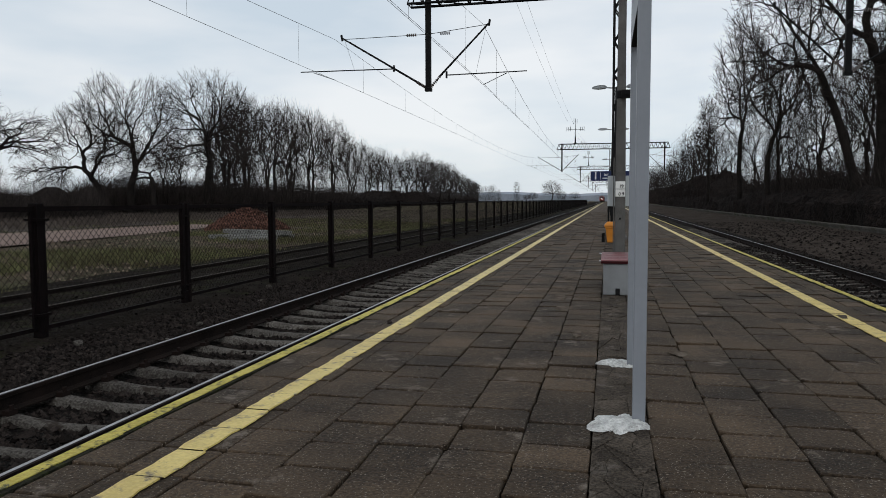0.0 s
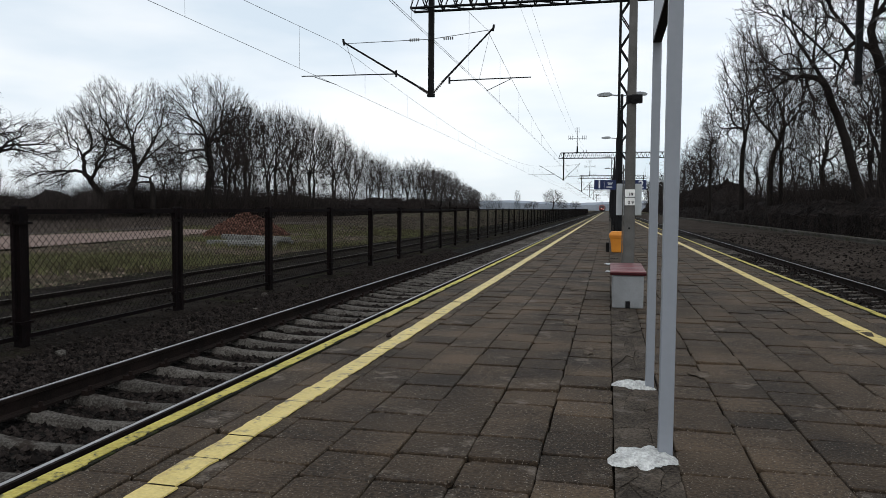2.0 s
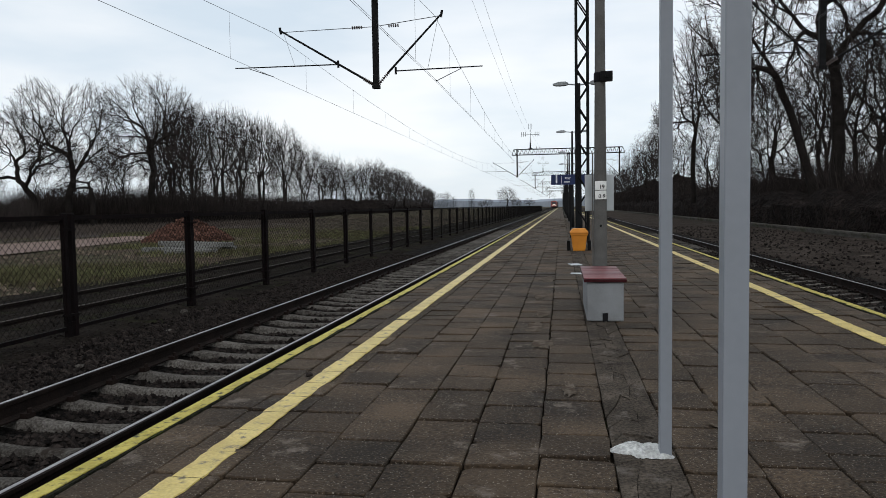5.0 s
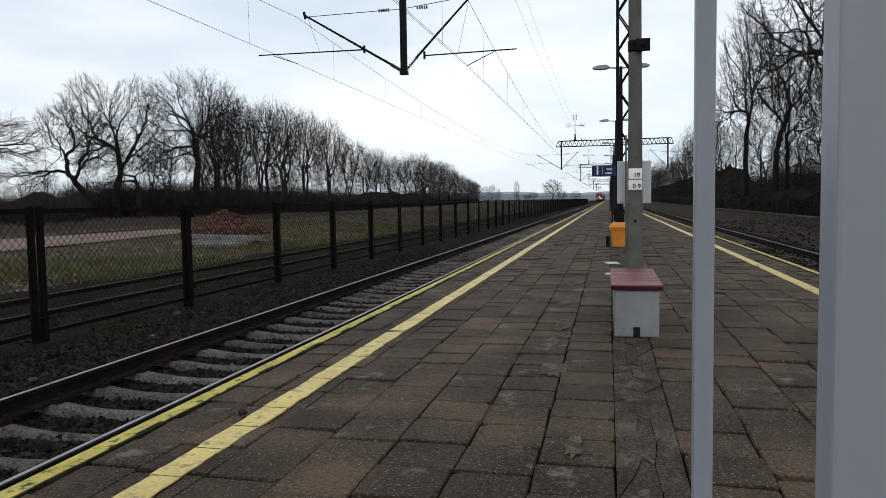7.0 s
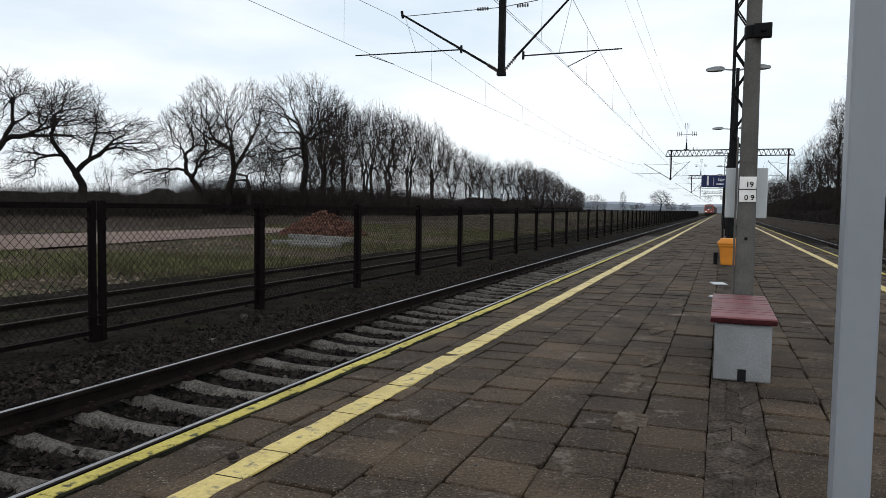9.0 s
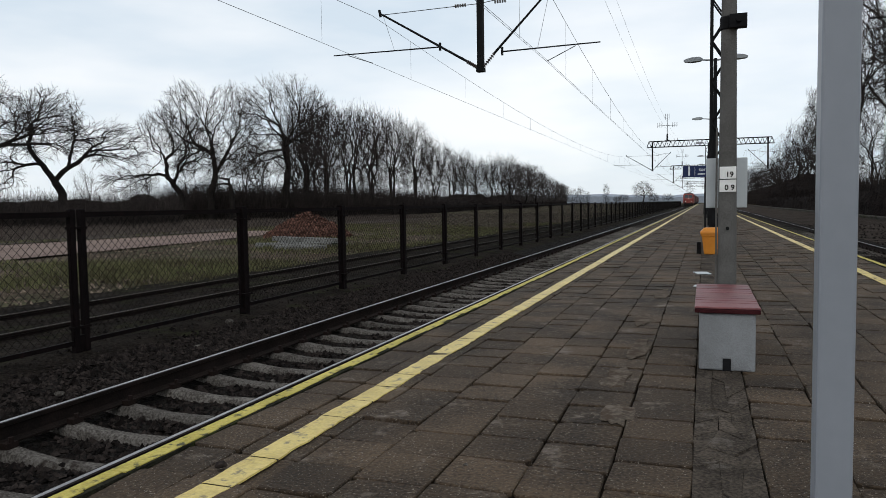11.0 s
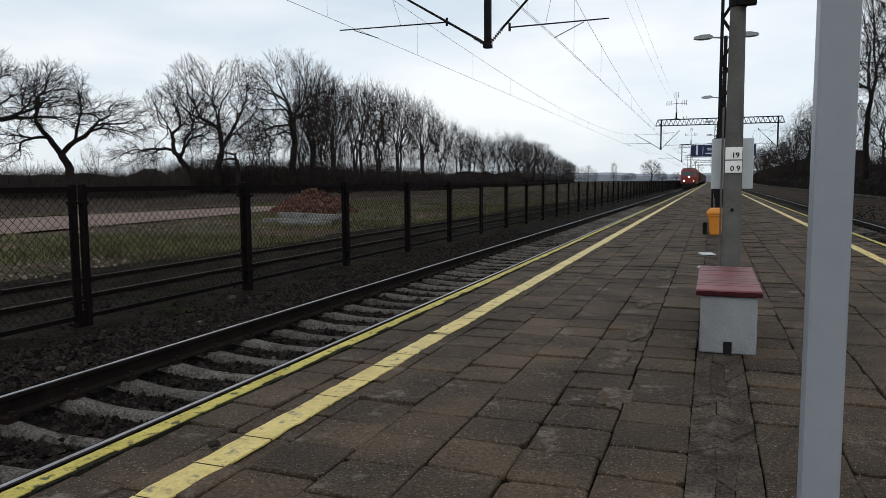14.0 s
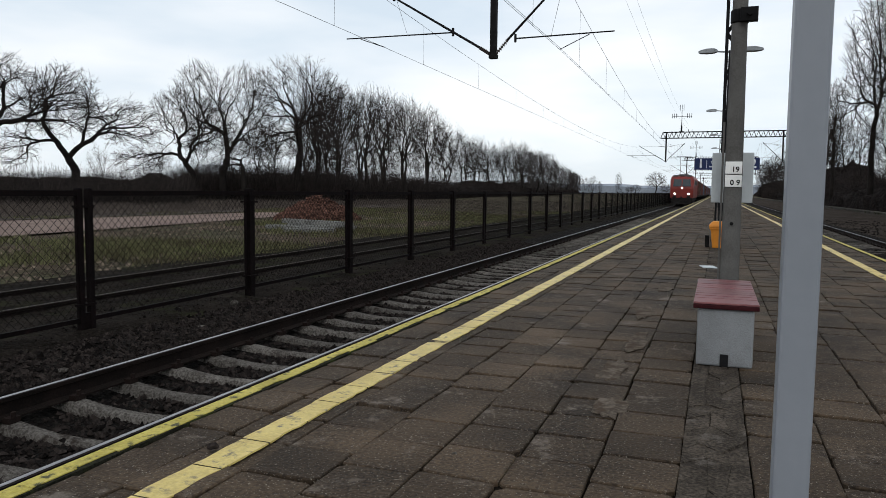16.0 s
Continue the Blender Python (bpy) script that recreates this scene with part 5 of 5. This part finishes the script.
    part("front_apron", Geo().box(-1.25, 1.25, -0.12, 0.15, 0.22, 0.98), M_TRAIN_DARK, t, "dark snow plough apron")
    part("coupling", Geo().box(-0.12, 0.12, -0.45, -0.1, 0.85, 1.15), M_TRAIN_DARK, t)
    part("underframe", Geo().box(-1.3, 1.3, 0.6, 18.3, 0.55, 1.0).box(-1.2, 1.2, 6.2, 12.7, 0.25, 0.6), M_TRAIN_DARK, t)
    roof = part("roof_equipment", Geo().box(-0.9, 0.9, 2.2, 16.7, 3.8, 3.98).box(-0.6, 0.6, 4.5, 6.4, 3.98, 4.15).box(-0.6, 0.6, 10.5, 13.0, 3.98, 4.15)
                .box(-1.15, -0.55, 0.9, 2.2, 3.75, 3.95).box(0.55, 1.15, 0.9, 2.2, 3.75, 3.95).box(-0.3, 0.3, 0.95, 1.5, 3.8, 4.05), M_ROOFG, t)
    pan = Geo()
    for s in (-1, 1):
        pan.tube((s * 0.45, 3.6, 4.1), (s * 0.35, 2.4, 5.2), 0.03, 0.03, 6).tube((s * 0.35, 2.4, 5.2), (s * 0.5, 3.5, 6.42), 0.025, 0.025, 6)
    pan.tube((-0.95, 3.5, 6.52), (0.95, 3.5, 6.52), 0.035, 0.035, 6).tube((-0.95, 3.2, 6.50), (0.95, 3.2, 6.50), 0.03, 0.03, 6)
    part("pantograph", pan, M_TRAIN_DARK, roof, "raised pantograph")
    wheels = [wheelset(t, y) for y in (2.6, 5.2, 13.7, 16.3)]
    for y in (3.9, 15.0):
        part("bogie", Geo().box(-1.12, -0.92, y - 1.9, y + 1.9, 0.45, 0.85).box(0.92, 1.12, y - 1.9, y + 1.9, 0.45, 0.85).box(-0.9, 0.9, y - 0.2, y + 0.2, 0.5, 0.8), M_TRAIN_DARK, t)
    return t, wheels


def wagon(cont, offset):
    """A flat wagon with one long ribbed container."""
    t = thing("container_wagon", "flat freight wagon loaded with a ribbed steel container", "freight wagon", "wagons of the train", at=pose(-4.12, 415 + offset, RAIL_TOP))
    part("flat_frame", Geo().box(-1.3, 1.3, 0.3, 19.3, 0.95, 1.18).box(-0.5, 0.5, 3, 16.6, 0.6, 0.95), M_TRAIN_DARK, t)
    box = Geo().box(-1.19, 1.19, 0.9, 18.7, 1.2, 3.75)
    for s in (-1, 1):
        for k in range(44):
            y = 1.1 + k * 0.40
            box.box(s * 1.19 - 0.03, s * 1.19 + 0.03, y, y + 0.2, 1.32, 3.62)
    box.box(-1.22, 1.22, 0.86, 0.98, 1.2, 3.79).box(-1.22, 1.22, 18.62, 18.74, 1.2, 3.79)
    part("container", box, cont, t)
    for y in (1.6, 3.4, 16.2, 18.0):
        wheelset(t, y, 0.46)
    for s in (-1, 1):
        for y0, y1 in ((-0.25, 0.3), (19.3, 19.85)):
            part("buffer", Geo().tube((s * 0.875, y0, 1.05), (s * 0.875, y1, 1.05), 0.14, 0.14, 10), M_TRAIN_DARK, t)
    return t


LOCO, LOCO_WHEELS = locomotive()
WAGONS = [(wagon(M_CONT[k], 19.8 + 20.1 * j), 19.8 + 20.1 * j) for j, k in enumerate((0, 1, 0, 2, 1, 0, 2, 0, 1, 2, 1, 0))]


# ---------------- platform ----------------
PITCH = 0.36
platform = thing("platform", "long island platform paved with worn square concrete slabs", "platform", kind="structure")
part("platform_body", Geo().box(EDGE_L + 0.05, EDGE_R - 0.05, -6, 330, -0.75, -0.028), M_JOINT, platform, "dark dirt bed under the slabs")
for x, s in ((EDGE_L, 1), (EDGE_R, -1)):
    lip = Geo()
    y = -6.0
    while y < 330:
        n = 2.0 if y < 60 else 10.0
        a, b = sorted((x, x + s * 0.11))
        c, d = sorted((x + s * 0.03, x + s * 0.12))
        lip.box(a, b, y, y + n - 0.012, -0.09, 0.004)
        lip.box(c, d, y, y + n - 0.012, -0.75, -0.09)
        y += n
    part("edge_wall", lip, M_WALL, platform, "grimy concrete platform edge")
    pts = Geo()
    y = -6.0
    rr = random.Random(3)
    while y < 330:
        n = 0.23 if y < 30 else 6.0
        a, b = sorted((x + s * 0.004, x + s * (0.088 + rr.uniform(-0.014, 0.012))))
        pts.box(a, b, y, y + n - 0.004, 0.0045, 0.009)
        y += n
    part("edge_line", pts, M_EDGE, platform, "mossy worn yellow line along the very edge")

# columns of slabs between the edge lips; the middle column is broken mortar
CHANNEL = (0.095, 0.40)
cols = []
x = CHANNEL[0]
while x - PITCH > EDGE_L + 0.11:
    cols.append((x - PITCH, x))
    x -= PITCH
cols.append((EDGE_L + 0.11, x))
x = CHANNEL[1]
while x + PITCH < EDGE_R - 0.11:
    cols.append((x, x + PITCH))
    x += PITCH
cols.append((x, EDGE_R - 0.11))


def slab_mesh(w, d, seed):
    """A worn square slab with chipped corners."""
    r = random.Random(seed)
    hw, hd = w / 2 - 0.0036, d / 2 - 0.0075
    out = []
    for sx, sy in ((-1, -1), (1, -1), (1, 1), (-1, 1)):
        c = r.choice((0.006, 0.009, 0.014, 0.024, 0.04 if r.random() < 0.3 else 0.01))
        p1 = (sx * hw, sy * (hd - c))
        p2 = (sx * (hw - c), sy * hd)
        out += [p1, p2] if sx * sy > 0 else [p2, p1]
    g = Geo()
    k = 0.005
    for z, s in ((-0.05, 0.0), (-0.006, 0.0), (0.0, k)):
        for px, py in out:
            g.v.append((px - math.copysign(s, px), py - math.copysign(s, py), z))
    n = len(out)
    for j in range(2):
        for q in range(n):
            a, b = j * n + q, j * n + (q + 1) % n
            g.f.append((a, b, b + n, a + n))
    g.f.append(tuple(2 * n + q for q in range(n)))
    return g


NEAR = (2.4, 9.2)
far_slabs = Geo()
near_parts = []
sr = random.Random(99)
for ci, (x0, x1) in enumerate(cols):
    w = x1 - x0
    metas = [slab_mesh(w, PITCH, 10 * ci + q) for q in range(3)]
    meshes = [m.mesh("paving_slab", M_SLAB) for m in metas]
    y = -5.0 + sr.uniform(-0.22, 0.22)
    while y < 75:
        q = sr.randrange(3)
        m = pose((x0 + x1) / 2 + sr.gauss(0, 0.003), y + sr.gauss(0, 0.003), sr.uniform(-0.010, 0.004), sr.gauss(0, 0.8), sr.gauss(0, 0.6), sr.gauss(0, 0.9))
        if NEAR[0] < y < NEAR[1] and -2.45 < (x0 + x1) / 2 < 2.6:
            near_parts.append((meshes[q], m))
        else:
            i = len(far_slabs.v)
            far_slabs.v += [tuple(m @ Vector(v)) for v in metas[q].v]
            far_slabs.f += [tuple(a + i for a in f) for f in metas[q].f]
        y += PITCH
for x0, x1 in cols:
    y = 75.0
    while y < 330:
        far_slabs.box(x0 + 0.01, x1 - 0.01, y, y + 0.98, -0.03, 0.0)
        y += 1.0
for me, m in near_parts:
    part("paving_slab", me, None, platform, at=m)
tagged(part("far_slabs", far_slabs, M_SLABS, platform), kind="stuff")

# the mortar-filled middle column: broken plates of uneven size
mid = Geo()
xa, xb = CHANNEL
row = [(xa + 0.002, -5.0), (xa + 0.1, -5.0), (xb - 0.1, -5.0), (xb - 0.002, -5.0)]
while row[1][1] < 75:
    d = sr.uniform(0.06, 0.14) if 2.6 < row[1][1] < 4.3 else sr.uniform(0.16, 0.42)
    nxt = [(px, row[q][1] + d + sr.uniform(-0.045, 0.045)) for q, px in enumerate((xa + 0.002, xa + (xb - xa) * sr.uniform(0.2, 0.45), xa + (xb - xa) * sr.uniform(0.55, 0.8), xb - 0.002))]
    how = sr.random()
    if how < 0.4:
        split = [(row[q], row[q + 1], nxt[q + 1], nxt[q]) for q in range(3)]
    elif how < 0.7:
        split = [(row[0], row[1], row[2], nxt[2], nxt[1], nxt[0]), (row[2], row[3], nxt[3], nxt[2])]
    else:
        split = [(row[0], row[1], nxt[1], nxt[0]), (row[1], row[2], row[3], nxt[3], nxt[2], nxt[1])]
    for pc in split:
        cx, cy = sum(p[0] for p in pc) / len(pc), sum(p[1] for p in pc) / len(pc)
        zt, n, i = sr.uniform(-0.006, 0.004), len(pc), len(mid.v)
        inner = []
        for px, py in pc:
            away = math.hypot(px - cx, py - cy)
            f = 1 - sr.uniform(0.001, 0.005) / max(away, 0.05)
            inner.append((cx + (px - cx) * f, cy + (py - cy) * f))
        mid.v += [(px, py, -0.05) for px, py in inner] + [(px, py, zt + sr.uniform(-0.004, 0.004)) for px, py in inner]
        mid.f += [tuple(i + n + q for q in range(n))] + [(i + q, i + (q + 1) % n, i + n + (q + 1) % n, i + n + q) for q in range(n)]
    row = nxt
tagged(part("mortar_strip", mid, M_CRACKED, platform, "cracked mortar strip between the slabs"), kind="stuff")

# pale dusty mortar washed over a few slabs
wr = random.Random(12)
wash = Geo()
for wx, wy, ra, rb in ((-0.32, 8.5, 0.11, 0.26), (-0.42, 9.4, 0.10, 0.42), (-0.36, 10.5, 0.09, 0.5), (-0.45, 12.0, 0.1, 0.5), (-0.1, 6.9, 0.05, 0.2), (0.75, 6.2, 0.09, 0.14), (-0.38, 14.2, 0.1, 0.6)):
    n, i = 18, len(wash.v)
    rim = [(math.cos(2 * math.pi * q / n), math.sin(2 * math.pi * q / n), wr.uniform(0.6, 1.1)) for q in range(n)]
    wash.v += [(wx + c * ra * f, wy + s * rb * f, 0.001) for c, s, f in rim] + [(wx + c * ra * f * 0.93, wy + s * rb * f * 0.95, 0.0065) for c, s, f in rim]
    wash.f += [tuple(i + n + q for q in range(n))] + [(i + q, i + (q + 1) % n, i + n + (q + 1) % n, i + n + q) for q in range(n)]
tagged(part("mortar_wash", wash, M_WASH, platform, "thin pale mortar smeared over the slabs"), kind="stuff")

# painted stripes, one stretch for each slab, worn ragged along both sides
for a, b in ((-1.94, -1.79), (2.545, 2.695)):
    g = Geo()
    y = -5.0
    rr = random.Random(17)
    while y < 330:
        n = PITCH if y < 70 else 4.0
        shift, top = rr.uniform(-0.006, 0.006), 0.0075 + rr.uniform(-0.002, 0.001)
        m = 5 if y < 30 else 1
        gap = 0.004 if y < 70 else 0.0
        rows = []
        for q in range(m + 1):
            yy = y + gap + (n - 2 * gap) * q / m + (rr.uniform(-0.004, 0.004) if q in (0, m) else 0.0)
            rows.append((a + shift + rr.uniform(-0.007, 0.007), b + shift + rr.uniform(-0.007, 0.007), yy))
        i = len(g.v)
        for xa, xb, yy in rows:
            g.v += [(xa - 0.002, yy, 0.0), (xa, yy, top), (xb, yy, top), (xb + 0.002, yy, 0.0)]
        for q in range(m):
            for e in range(3):
                k = i + 4 * q + e
                g.f.append((k, k + 4, k + 5, k + 1))
        y += n
    part("painted_stripe", g, M_YELLOW, platform, "worn yellow safety stripe")


# ---------------- what moves ----------------
def train_y(t):
    return 104.0 + 25.0 * (16.0 - t)


def motions():
    times = [0.5 * k for k in range(33)]
    walk(LOCO, [(t, pose(-4.12, train_y(t), RAIL_TOP)) for t in times])
    for ob, off in WAGONS:
        walk(ob, [(t, pose(-4.12, train_y(t) + off, RAIL_TOP)) for t in times])
    fine = [k / 40 for k in range(641)]
    for w, y in zip(LOCO_WHEELS, (2.6, 5.2, 13.7, 16.3)):
        walk(w, [(t, pose(0, y, 0.55, math.degrees(25.0 * t / 0.55) % 360, 0, 0)) for t in fine])


motions()
